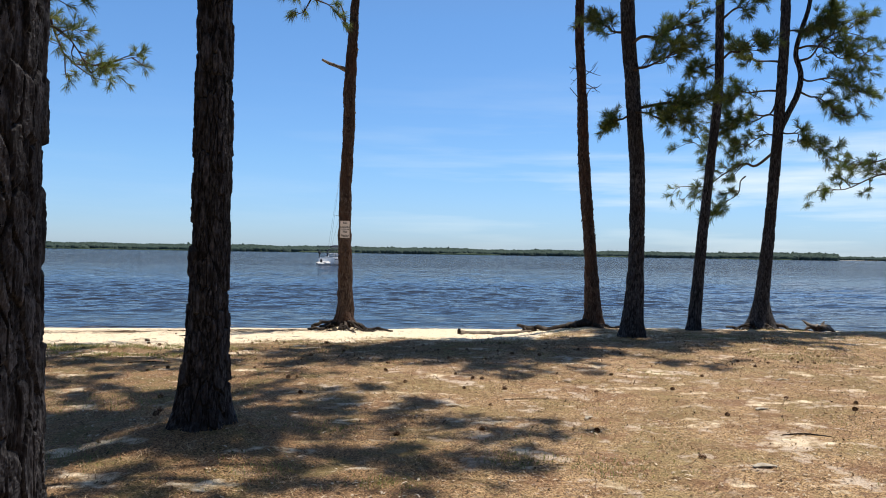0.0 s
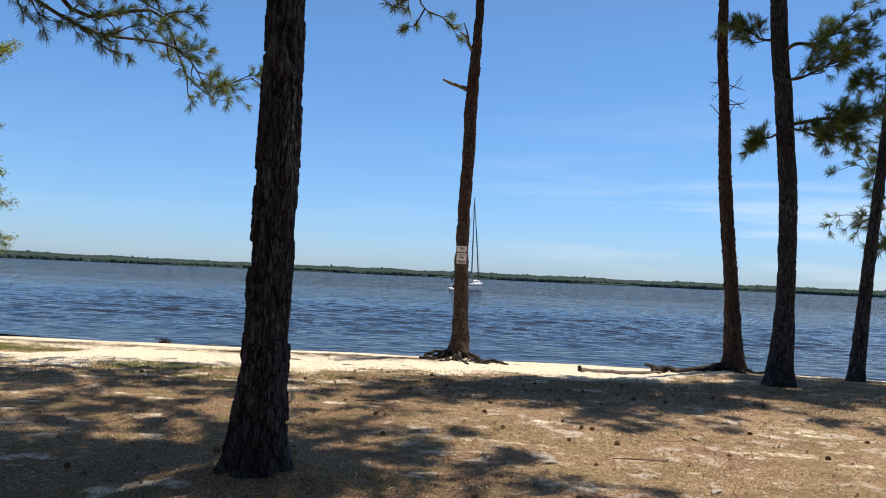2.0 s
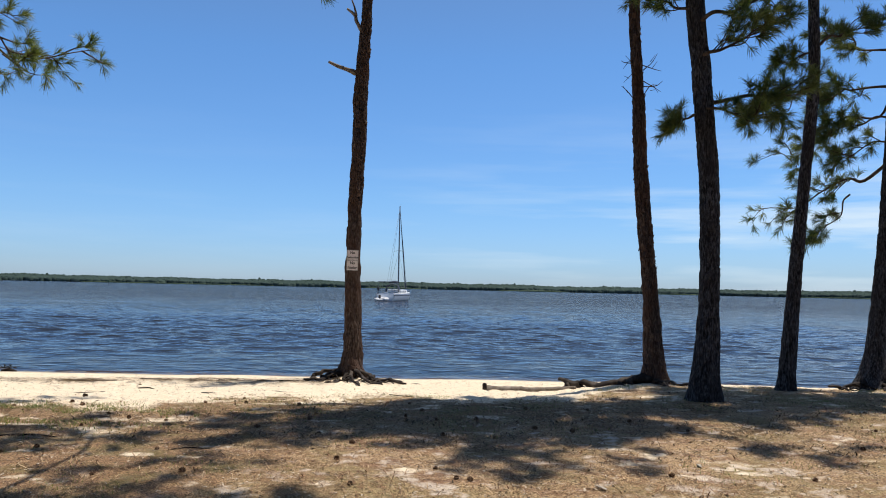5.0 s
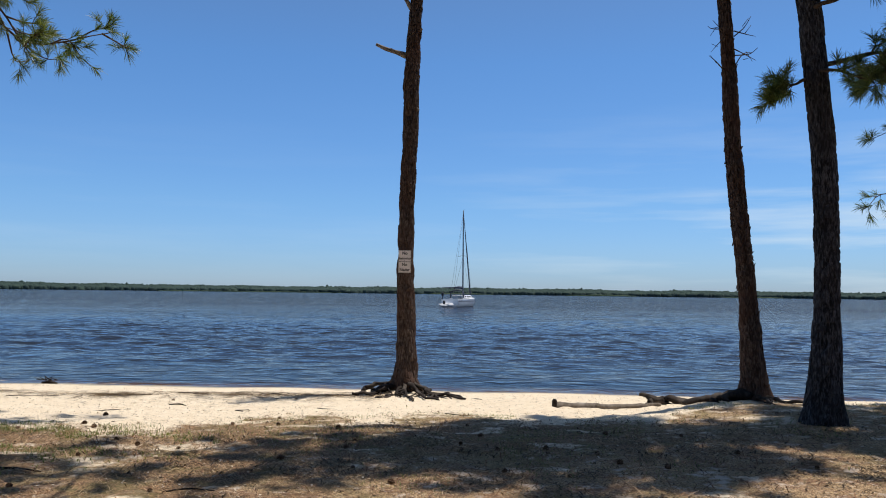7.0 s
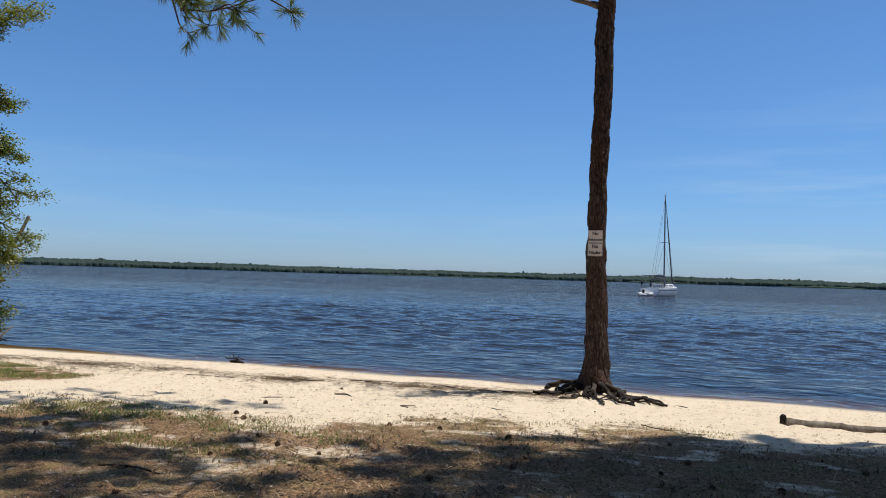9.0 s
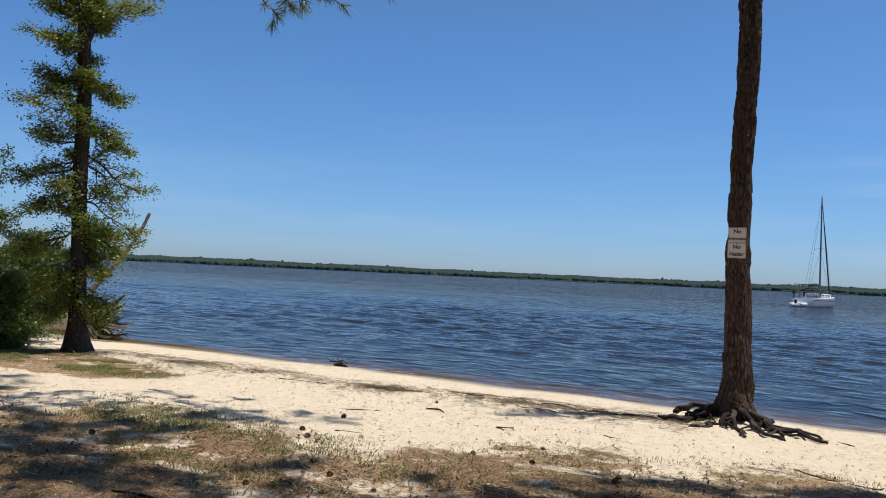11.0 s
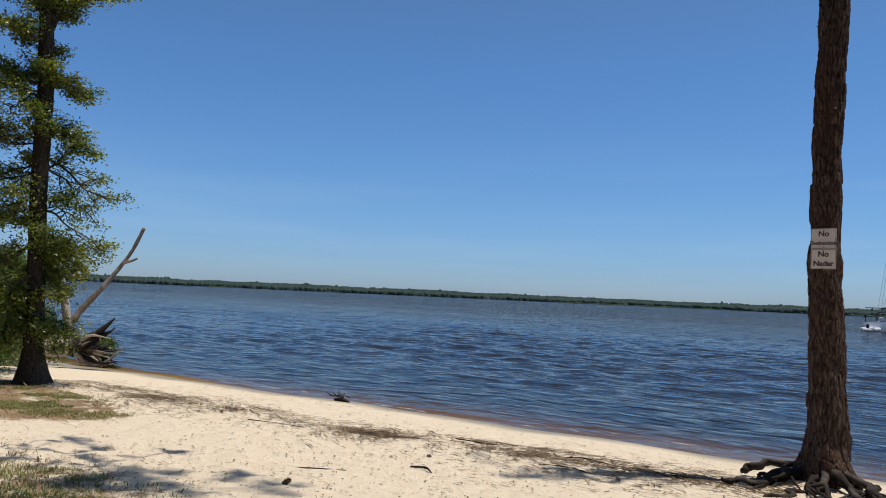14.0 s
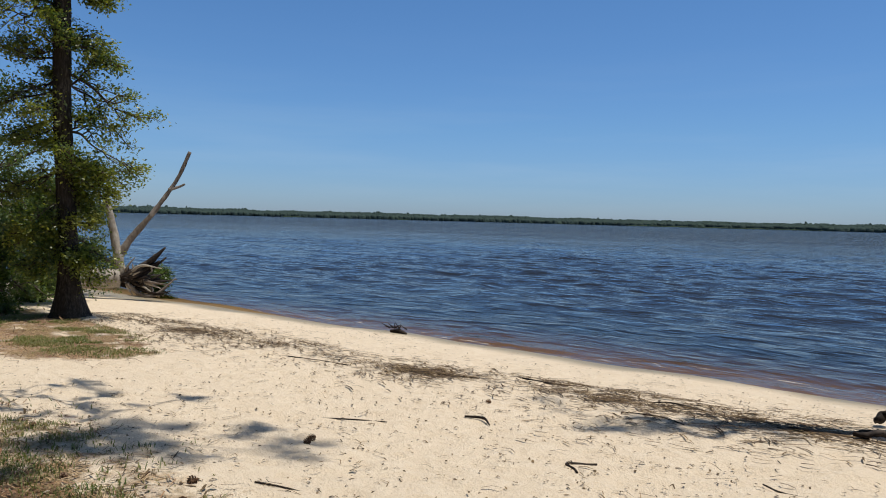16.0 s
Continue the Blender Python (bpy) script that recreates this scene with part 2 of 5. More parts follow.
def wood_material(name, a, b, c, rough=0.85):
    m, t, out = material(name)
    grain = noise_at(t, 30, 5, 0.6, (1, 1, 0.3))
    broad = noise_at(t, 4, 3, 0.5)
    base = mixc(t, ramp(t, grain, [(0.35, (0, 0, 0)), (0.7, (1, 1, 1))]), a, b)
    base = mixc(t, ramp(t, broad, [(0.5, (0, 0, 0)), (0.7, (0.8, 0.8, 0.8))]), base, c)
    return finish(m, t, out, base, rough, grain, 0.4, 0.008, 0.2)


def leaf_material(name, stops, through_light=0.45):
    m, t, out = material(name)
    isl = nod(t, "ShaderNodeNewGeometry").outputs["Random Per Island"]
    col = ramp(t, isl, stops)
    patch = noise_at(t, 1.7, 3, 0.5)
    col = mixc(t, ramp(t, patch, [(0.4, (0, 0, 0)), (0.66, (0.6, 0.6, 0.6))]), col, stops[-1][1])
    d = nod(t, "ShaderNodeBsdfDiffuse")
    tr = nod(t, "ShaderNodeBsdfTranslucent")
    g = nod(t, "ShaderNodeBsdfGlossy", Roughness=0.45)
    link(t, col, d.inputs[0])
    link(t, mixc(t, 1.0, col, (1.25, 1.2, 0.55), "MULTIPLY"), tr.inputs[0])
    mx = nod(t, "ShaderNodeMixShader", Fac=through_light)
    link(t, d.outputs[0], mx.inputs[1])
    link(t, tr.outputs[0], mx.inputs[2])
    mg = nod(t, "ShaderNodeMixShader", Fac=0.05)
    link(t, mx.outputs[0], mg.inputs[1])
    link(t, g.outputs[0], mg.inputs[2])
    link(t, mg.outputs[0], out.inputs[0])
    return m


def bits_material(name, stops, rough=0.8):
    m, t, out = material(name)
    isl = nod(t, "ShaderNodeNewGeometry").outputs["Random Per Island"]
    return finish(m, t, out, ramp(t, isl, stops), rough, None, spec=0.2)


def plain_material(name, colour, rough=0.5, metal=0.0, spec=0.4, wear=0.12):
    m, t, out = material(name)
    n = noise_at(t, 6, 4, 0.6)
    c2 = tuple(x * (1 - wear * 2) for x in colour)
    return finish(m, t, out, mixc(t, ramp(t, n, [(0.4, (0, 0, 0)), (0.75, (1, 1, 1))]), colour, c2), rough, n, 0.08, 0.004, spec, metal)


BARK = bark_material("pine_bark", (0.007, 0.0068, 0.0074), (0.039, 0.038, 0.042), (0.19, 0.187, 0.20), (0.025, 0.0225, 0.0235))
BARK_RED = bark_material("reddish_pine_bark", (0.026, 0.017, 0.014), (0.076, 0.049, 0.039), (0.20, 0.16, 0.14), (0.095, 0.050, 0.034))
BARK_GREY = bark_material("grey_tree_bark", (0.016, 0.014, 0.012), (0.040, 0.034, 0.028), (0.12, 0.105, 0.09), (0.036, 0.030, 0.022))
ROOT = wood_material("weathered_root", (0.012, 0.009, 0.008), (0.036, 0.026, 0.021), (0.12, 0.098, 0.082))
DRIFT = wood_material("bleached_driftwood", (0.26, 0.23, 0.19), (0.46, 0.42, 0.36), (0.18, 0.15, 0.12))
DEADWOOD = wood_material("dead_branch_wood", (0.10, 0.08, 0.065), (0.24, 0.20, 0.165), (0.36, 0.32, 0.28))
TWIG = wood_material("pine_twig", (0.045, 0.033, 0.025), (0.11, 0.08, 0.06), (0.15, 0.12, 0.10))
NEEDLE = leaf_material("pine_needles", [(0.0, (0.05, 0.085, 0.025)), (0.5, (0.088, 0.145, 0.05)), (0.85, (0.15, 0.20, 0.07)), (1.0, (0.17, 0.19, 0.07))], 0.42)
LEAF = leaf_material("broad_leaves", [(0.0, (0.035, 0.07, 0.03)), (0.4, (0.08, 0.14, 0.035)), (0.75, (0.17, 0.23, 0.04)), (1.0, (0.30, 0.31, 0.05))], 0.5)
CEDAR = leaf_material("shrub_leaves", [(0.0, (0.03, 0.06, 0.02)), (0.5, (0.07, 0.125, 0.03)), (1.0, (0.13, 0.185, 0.04))], 0.45)
GRASS = leaf_material("grass_blades", [(0.0, (0.08, 0.13, 0.028)), (0.5, (0.14, 0.19, 0.05)), (1.0, (0.30, 0.28, 0.12))], 0.4)
STRAW = bits_material("pine_straw", [(0.0, (0.08, 0.042, 0.026)), (0.35, (0.23, 0.122, 0.068)), (0.7, (0.40, 0.26, 0.145)), (1.0, (0.55, 0.42, 0.27))])
BITS = bits_material("dark_litter", [(0.0, (0.05, 0.035, 0.022)), (0.5, (0.13, 0.09, 0.05)), (1.0, (0.28, 0.20, 0.11))])
WRACK = bits_material("dry_reed_wrack", [(0.0, (0.04, 0.024, 0.014)), (0.5, (0.11, 0.068, 0.034)), (1.0, (0.24, 0.17, 0.085))])
CHIPS = bits_material("pale_chips", [(0.0, (0.34, 0.26, 0.18)), (1.0, (0.60, 0.51, 0.40))])
CONE = bits_material("pine_cone_scales", [(0.0, (0.07, 0.04, 0.026)), (0.6, (0.17, 0.10, 0.06)), (1.0, (0.30, 0.20, 0.135))])
SIGN_FACE = plain_material("sign_enamel", (0.80, 0.73, 0.71), 0.45, wear=0.08)
SIGN_INK = plain_material("sign_lettering", (0.05, 0.045, 0.05), 0.6)
HULL = plain_material("white_gelcoat", (0.80, 0.80, 0.80), 0.25, wear=0.04)
NAVY = plain_material("dark_canvas", (0.035, 0.045, 0.075), 0.85)
METAL = plain_material("weathered_aluminium", (0.16, 0.17, 0.19), 0.45, 0.6)
RUBBER = plain_material("dark_plastic", (0.02, 0.02, 0.022), 0.5)
DINGHY = plain_material("pale_inflatable_fabric", (0.62, 0.63, 0.64), 0.6)
GLASS_DARK = plain_material("tinted_cabin_window", (0.02, 0.025, 0.03), 0.08, spec=0.6)
GREEN_BOARD = plain_material("green_dayboard", (0.03, 0.12, 0.06), 0.6)


def ground_material():
    m, t, out = material("sandy_ground")
    sand, wet = attr_of(t, "sand"), attr_of(t, "wet")
    f1 = noise_at(t, 9, 6, 0.62)
    f2 = noise_at(t, 60, 5, 0.6)
    f3 = noise_at(t, 1.1, 4, 0.55)
    f4 = noise_at(t, 230, 3, 0.6)
    litter = mixc(t, ramp(t, f2, [(0.38, (0, 0, 0)), (0.58, (1, 1, 1))]), (0.055, 0.033, 0.02), (0.565, 0.385, 0.215))
    mats = noise_at(t, 2.4, 6, 0.65, (0.8, 1.3, 1))
    specks = noise_at(t, 24, 4, 0.7)
    litter = mixc(t, ramp(t, mats, [(0.5, (0, 0, 0)), (0.6, (0.8, 0.8, 0.8))]), litter, mixc(t, f2, (0.055, 0.029, 0.019), (0.40, 0.225, 0.135)))
    litter = mixc(t, ramp(t, specks, [(0.63, (0, 0, 0)), (0.70, (0.6, 0.6, 0.6))]), litter, (0.06, 0.042, 0.03))
    litter = mixc(t, ramp(t, noise_at(t, 17, 4, 0.7, (0.7, 1.5, 1)), [(0.57, (0, 0, 0)), (0.68, (0.85, 0.85, 0.85))]), litter, (0.60, 0.50, 0.41))
    litter = mixc(t, ramp(t, f3, [(0.46, (0, 0, 0)), (0.62, (0.6, 0.6, 0.6))]), litter, mixc(t, f2, (0.08, 0.07, 0.03), (0.42, 0.33, 0.16)))
    litter = mixc(t, ramp(t, f1, [(0.54, (0, 0, 0)), (0.7, (0.85, 0.85, 0.85))]), litter, (0.23, 0.13, 0.08))
    litter = mixc(t, ramp(t, noise_at(t, 3.3, 5, 0.6), [(0.57, (0, 0, 0)), (0.66, (0.85, 0.85, 0.85))]), litter, (0.62, 0.52, 0.43))
    # thick straw; its dark colour also stands in for deeper pine shade
    duff_shade = maths(t, "ADD", attr_of(t, "duff_shade"), maths(t, "MULTIPLY", maths(t, "SUBTRACT", f1, 0.5), 0.8))
    straw = mixc(t, ramp(t, f2, [(0.36, (0, 0, 0)), (0.66, (1, 1, 1))]), (0.038, 0.022, 0.013), (0.45, 0.27, 0.145))
    straw = mixc(t, ramp(t, noise_at(t, 1.9, 5, 0.6), [(0.48, (0, 0, 0)), (0.6, (0.75, 0.75, 0.75))]), straw, mixc(t, f2, (0.045, 0.045, 0.016), (0.25, 0.21, 0.085)))
    litter = mixc(t, ramp(t, duff_shade, [(0.48, (0, 0, 0)), (0.70, (0.8, 0.8, 0.8))]), litter, straw)
    dry = mixc(t, ramp(t, f1, [(0.35, (0, 0, 0)), (0.7, (1, 1, 1))]), (0.78, 0.645, 0.475), (0.85, 0.73, 0.565))
    dry = mixc(t, ramp(t, f4, [(0.3, (0.4, 0.4, 0.4)), (0.5, (0, 0, 0))]), dry, (0.54, 0.43, 0.30))
    edge = maths(t, "ADD", sand, maths(t, "MULTIPLY", maths(t, "SUBTRACT", f1, 0.5), 0.9))
    fac = ramp(t, edge, [(0.36, (0, 0, 0)), (0.62, (1, 1, 1))])
    col = mixc(t, fac, litter, dry)
    col = mixc(t, wet, col, (0.35, 0.295, 0.20))
    h = maths(t, "ADD", maths(t, "MULTIPLY", f1, 1.0), maths(t, "MULTIPLY", f2, 0.45))
    rough = maths(t, "SUBTRACT", 0.95, maths(t, "MULTIPLY", wet, 0.55))
    return finish(m, t, out, col, rough, h, 0.9, 0.06, 0.2)


def water_material():
    m, t, out = material("river_water")
    depth = attr_of(t, "depth")
    co = nod(t, "ShaderNodeTexCoord")

    def waves(scale, sx, sy, rot, detail):
        mp = nod(t, "ShaderNodeMapping")
        mp.inputs["Scale"].default_value = (sx, sy, 1)
        mp.inputs["Rotation"].default_value = (0, 0, rot)
        link(t, co.outputs["Object"], mp.inputs[0])
        n = nod(t, "ShaderNodeTexNoise", Scale=scale, Detail=detail, Roughness=0.42)
        link(t, mp.outputs[0], n.inputs["Vector"])
        return n.outputs[0]

    w1 = waves(1.15, 1.0, 1.7, 0.10, 5)
    w2 = waves(2.6, 0.8, 1.7, -0.2, 4)
    w3 = waves(0.22, 0.55, 1.4, 0.05, 3)
    h = maths(t, "ADD", maths(t, "ADD", maths(t, "MULTIPLY", w1, 1.25), maths(t, "MULTIPLY", w2, 0.5)), maths(t, "MULTIPLY", w3, 0.7))
    bump = nod(t, "ShaderNodeBump", Strength=1.0, Distance=0.185)
    calm = ramp(t, depth, [(0.0, (0.65, 0.65, 0.65)), (0.3, (1, 1, 1))])
    gust = ramp(t, waves(0.045, 0.3, 1.3, 0.03, 4), [(0.38, (0.82, 0.82, 0.82)), (0.62, (1.14, 1.14, 1.14))])
    chop = maths(t, "ADD", 0.6, maths(t, "MULTIPLY", attr_of(t, "open"), 1.0))
    link(t, maths(t, "MULTIPLY", maths(t, "MULTIPLY", maths(t, "MULTIPLY", h, gust), calm), chop), bump.inputs["Height"])
    clear = nod(t, "ShaderNodeBsdfTransparent")
    clear.inputs[0].default_value = (0.70, 0.56, 0.42, 1)
    body = nod(t, "ShaderNodeBsdfDiffuse")
    body.inputs[0].default_value = (0.017, 0.021, 0.029, 1)
    murk = ramp(t, depth, [(0.0, (0.0, 0.0, 0.0)), (0.1, (0.1, 0.1, 0.1)), (0.34, (0.5, 0.5, 0.5)), (0.75, (1, 1, 1))])
    inner = nod(t, "ShaderNodeMixShader")
    link(t, murk, inner.inputs[0])
    link(t, clear.outputs[0], inner.inputs[1])
    link(t, body.outputs[0], inner.inputs[2])
    gl = nod(t, "ShaderNodeBsdfGlossy", Roughness=0.07)
    gl.inputs[0].default_value = (0.87, 0.83, 0.82, 1)
    link(t, bump.outputs[0], gl.inputs["Normal"])
    fr = nod(t, "ShaderNodeFresnel", IOR=1.33)
    link(t, bump.outputs[0], fr.inputs["Normal"])
    mx = nod(t, "ShaderNodeMixShader")
    link(t, fr.outputs[0], mx.inputs[0])
    link(t, inner.outputs[0], mx.inputs[1])
    link(t, gl.outputs[0], mx.inputs[2])
    foamy = maths(t, "MULTIPLY", attr_of(t, "foam"), ramp(t, noise_at(t, 5, 5, 0.65, (0.5, 2.2, 1)), [(0.56, (0, 0, 0)), (0.68, (1, 1, 1))]))
    fo = nod(t, "ShaderNodeBsdfDiffuse")
    fo.inputs[0].default_value = (0.48, 0.45, 0.40, 1)
    mf = nod(t, "ShaderNodeMixShader")
    link(t, foamy, mf.inputs[0])
    link(t, mx.outputs[0], mf.inputs[1])
    link(t, fo.outputs[0], mf.inputs[2])
    link(t, mf.outputs[0], out.inputs[0])
    return m


GROUND, WATER = ground_material(), water_material()
# foliage colour with the blue-green of distance haze mixed into it
FAR = bits_material("haze_tinted_foliage", [(0.0, (0.028, 0.047, 0.043)), (0.5, (0.033, 0.054, 0.048)), (1.0, (0.041, 0.065, 0.052))], 1.0)
MARSH = bits_material("marsh_grass", [(0.0, (0.045, 0.072, 0.042)), (1.0, (0.062, 0.095, 0.05))])

# ---- ground and water ----
def axis(fine0, fine1, step, far0, far1, grow=1.22):
    mid = np.arange(fine0, fine1 + step / 2, step)
    def outward(limit):
        out, s, d = [], step, 0.0
        while d < limit:
            s *= grow
            d += s
            out.append(d)
        return np.array(out)
    return np.concatenate([fine0 - outward(fine0 - far0)[::-1], mid, fine1 + outward(far1 - fine1)])


gx, gy = axis(-15, 12, 0.09, -3500, 3500), axis(-2, 18.6, 0.08, -3000, 3200)
GX, GY = np.meshgrid(gx, gy)
GZ = ground_z(GX, GY)
SA = sandiness(GX, GY) * (np.hypot(GX, GY) < 300)
DS = shore_y(GX) - GY
lumps = SA * (0.075 * (fbm(GX * 6.5, GY * 6.5, 51, 3) - 0.5)) * smooth(0.5, 1.5, DS) * (np.abs(GX) < 30) * (np.abs(GY) < 40)
GZ = GZ + lumps
DU = np.where(np.hypot(GX, GY) < 300, duff_shade_at(GX, GY), 1.0)
WE = smooth(0.75, 0.1, DS + 0.35 * (fbm(GX * 1.5, GY * 1.5, 61) - 0.5))
ground = part("ground", mesh_np("ground", np.stack([GX, GY, GZ], -1).reshape(-1, 3), [grid_faces(len(gy), len(gx))], GROUND, True,
                                {"sand": SA.ravel(), "wet": WE.ravel(), "duff_shade": DU.ravel()}))
tagged(ground, "sandy ground with pine straw, dry grass and pale beach sand", "ground", kind="structure")

wx, wy = axis(-24, 12, 0.22, -3500, 3500, 1.12), axis(17.2, 42, 0.11, 16.6, 3200, 1.06)
WX, WY = np.meshgrid(wx, wy)
off = WY - shore_y(WX)
amp = 0.012 + 0.035 * smooth(0.5, 12, off)
WZ = np.zeros_like(WX)
for k in range(16):
    ang = rng.normal(0.15, 0.65)
    lam = 0.7 * 1.22 ** (k % 9) * rng.uniform(0.85, 1.15)
    if lam < 0.6:
        continue
    WZ += (lam / 2.6) ** 0.7 * np.sin((WX * math.sin(ang) + WY * math.cos(ang)) * 2 * math.pi / lam + rng.uniform(0, 6.3) + 2.2 * vnoise(WX * 0.22, WY * 0.3, 70 + k))
WZ = WZ * amp / 3.0 * (WY < 120) * (np.abs(WX) < 90)
lap = 0.03 * np.exp(-((off - 0.55 - 0.3 * np.sin(WX * 0.9)) / 0.16) ** 2) + 0.022 * np.exp(-((off - 1.7 - 0.35 * np.sin(WX * 0.55 + 1)) / 0.22) ** 2)
WZ = WZ + lap * vnoise(WX * 0.7, WX * 0 + 3, 88)
FO = np.exp(-((off - 0.28 - 0.2 * np.sin(WX * 0.9)) / 0.16) ** 2) * smooth(0.5, 0.8, vnoise(WX * 0.45, WX * 0 + 1, 90))
water = part("water", mesh_np("water", np.stack([WX, WY, WZ], -1).reshape(-1, 3), [grid_faces(len(wy), len(wx))], WATER, True,
                              {"depth": np.clip(WZ - ground_z(WX, WY), 0, 5).ravel(), "foam": FO.ravel(), "open": smooth(8, 130, off).ravel()}))
tagged(water, "choppy slate-blue river water turning brown at the beach", "water", kind="structure")


# ---- far shore ----
def far_woods(name, dist, a0, a1, count, high, seed, label):
    """Many overlapping ragged crowns: low scrub in front, taller pines behind."""
    r = np.random.default_rng(seed)
    g = Geo()
    k5 = np.arange(5)
    base = np.stack([np.cos(k5 * 1.2566), np.sin(k5 * 1.2566)], -1)
    for _ in range(count):
        a = r.uniform(a0, a1)
        row = r.random()
        d = dist + 110 * row + 25 * math.sin(a * 9)
        swell = 0.62 * float(vnoise(np.array([a * 26.0]), np.array([1.0]), seed)[0]) + 0.38 * float(vnoise(np.array([a * 110.0]), np.array([6.0]), seed)[0])
        h = high * (0.42 + 0.42 * row + 0.30 * swell * (0.3 + 0.7 * row) + 0.10 * r.random())
        if r.random() < 0.02:
            h *= 1.18
        w = r.uniform(3.0, 8.0) * (1.25 - 0.5 * row)
        x, y = d * math.sin(a), d * math.cos(a)
        rings = []
        for zz, rr in ((0.03, 0.9), (0.6, 1.0), (0.9, 0.55)):
            jit = r.uniform(0.6, 1.4, 5)
            rings.append(np.c_[x + base[:, 0] * w * rr * jit, y + base[:, 1] * w * 0.6 * rr * jit, 0.5 + h * zz + r.uniform(-1.0, 0.9, 5)])
        v = np.vstack(rings + [[[x, y, 0.5 + h]]])
        g.add(v, [grid_faces(3, 5, True), np.stack([10 + k5, 10 + (k5 + 1) % 5, np.full(5, 15)], -1)])
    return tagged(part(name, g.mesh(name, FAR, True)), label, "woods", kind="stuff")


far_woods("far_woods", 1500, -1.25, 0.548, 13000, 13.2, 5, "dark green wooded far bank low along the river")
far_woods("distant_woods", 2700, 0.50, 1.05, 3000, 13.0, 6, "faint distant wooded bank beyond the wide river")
g = Geo()
for a in np.arange(-1.25, 0.545, 0.0012):
    here = float(vnoise(np.array([a * 11.0]), np.array([4.0]), 12)[0])
    if here < 0.5:
        continue
    d = 1476 + 8 * math.sin(a * 21)
    h = (1.2 + 5.5 * (here - 0.5)) * (0.7 + 0.6 * float(vnoise(np.array([a * 160.0]), np.array([2.0]), 15)[0]))
    v, f = tube([(d * math.sin(a) - 3, d * math.cos(a), 0.3), (d * math.sin(a) + 3, d * math.cos(a), 0.3 + h * 0.2)], [h * 0.6, h * 0.7], 6, 3, 0.3, int(a * 900) + 2000)
    g.add(v, f)
tagged(part("marsh", g.mesh("marsh", MARSH)), "pale green marsh grass fringing the far bank", "marsh", kind="stuff")


# ---- trees ----
def bark_trunk(pts, radii, sides, rows, plate, depth, seed, flare=0.6, lobes=5, top_rows=30, dense_to=5.0, buried=0.12, knobs=0.05):
    """A trunk whose bark is broken into upright plates; pts from the foot up."""
    pts = np.asarray(pts, float)
    zs = pts[:, 2]
    z0, z1 = zs[0] - buried, zs[-1]
    zd = min(z0 + dense_to, z1)
    z = np.linspace(z0, zd, rows)
    if zd < z1 - 0.01:
        z = np.concatenate([z, np.linspace(zd, z1, top_rows)[1:]])
    fine = spline(pts, 200)
    cx, cy = np.interp(z, fine[:, 2], fine[:, 0]), np.interp(z, fine[:, 2], fine[:, 1])
    r = np.interp(z, zs, radii)
    r[z < zs[0]] = radii[0]
    th = np.linspace(0, 2 * math.pi, sides, endpoint=False)
    TH, Z = np.meshgrid(th, z)
    rm = float(np.mean(radii[:max(2, len(radii) // 2)]))
    nc = max(6, int(round(2 * math.pi * rm / plate[0])))
    warp = 0.45 * (vnoise(np.cos(TH) * 1.3 + 5, Z * 2.2 + np.sin(TH) * 1.3, seed) - 0.5)
    u = TH / (2 * math.pi) * nc + warp * 1.6
    w = Z / plate[1] + 0.7 * (vnoise(np.cos(TH) * 2 + 9, Z * 3 + np.sin(TH) * 2, seed + 1) - 0.5)
    iu, iw = np.floor(u), np.floor(w)
    f1 = np.full(u.shape, 9.0)
    f2 = f1.copy()
    pid = np.zeros(u.shape)
    for du in (-1, 0, 1):
        for dw in (-1, 0, 1):
            cu, cw = iu + du, iw + dw
            ku = np.mod(cu, nc)
            pu = cu + 0.15 + 0.7 * hash2(ku, cw, seed)
            pw = cw + 0.1 + 0.8 * hash2(ku, cw, seed + 11)
            dd = np.sqrt(((u - pu) * 1.0) ** 2 + ((w - pw) * 0.72) ** 2)
            closer = dd < f1
            f2 = np.where(closer, f1, np.minimum(f2, dd))
            pid = np.where(closer, hash2(ku, cw, seed + 23), pid)
            f1 = np.where(closer, dd, f1)
    edge = np.clip((f2 - f1) / 0.12, 0, 1)
    rough = vnoise(u * 5.0, w * 7.0, seed + 5) - 0.5
    flake = vnoise(u * 2.2 + 31, w * 3.0, seed + 6) - 0.5
    grit = vnoise(u * 11.0 + 3, w * 26.0, seed + 8) - 0.5
    disp = depth * (edge ** 0.6 - 0.75) + depth * 1.1 * (pid - 0.5) * edge + depth * 0.3 * rough + depth * 0.25 * flake + depth * 0.22 * grit
    foot = np.exp(-np.clip(Z - zs[0], 0, None) / (radii[0] * 1.3))
    R = r[:, None] * (1 + flare * foot * (0.75 + 0.22 * np.cos(lobes * TH + seed) + 0.15 * np.cos((lobes + 2) * TH + 2 * seed)))
    R = R * (1 + knobs * (vnoise(np.cos(TH) + 3, Z * (1.3 + 14 * (knobs - 0.05)) + np.sin(TH), seed + 7) - 0.5)) + disp
    v = np.stack([cx[:, None] + R * np.cos(TH), cy[:, None] + R * np.sin(TH), Z], -1).reshape(-1, 3)
    rowsn = len(z)
    v = np.vstack([v, [[cx[-1], cy[-1], z1 + radii[-1]]]])
    k = np.arange(sides)
    o = (rowsn - 1) * sides
    g = Geo()
    g.add(v, [grid_faces(rowsn, sides, True), np.stack([o + k, o + (k + 1) % sides, np.full(sides, rowsn * sides)], -1)],
          np.append(np.clip(pid + 0.3 * rough, 0, 1).ravel(), 0.5))
    return g


def unit(a):
    return a / (np.linalg.norm(a, axis=-1, keepdims=True) + 1e-9)


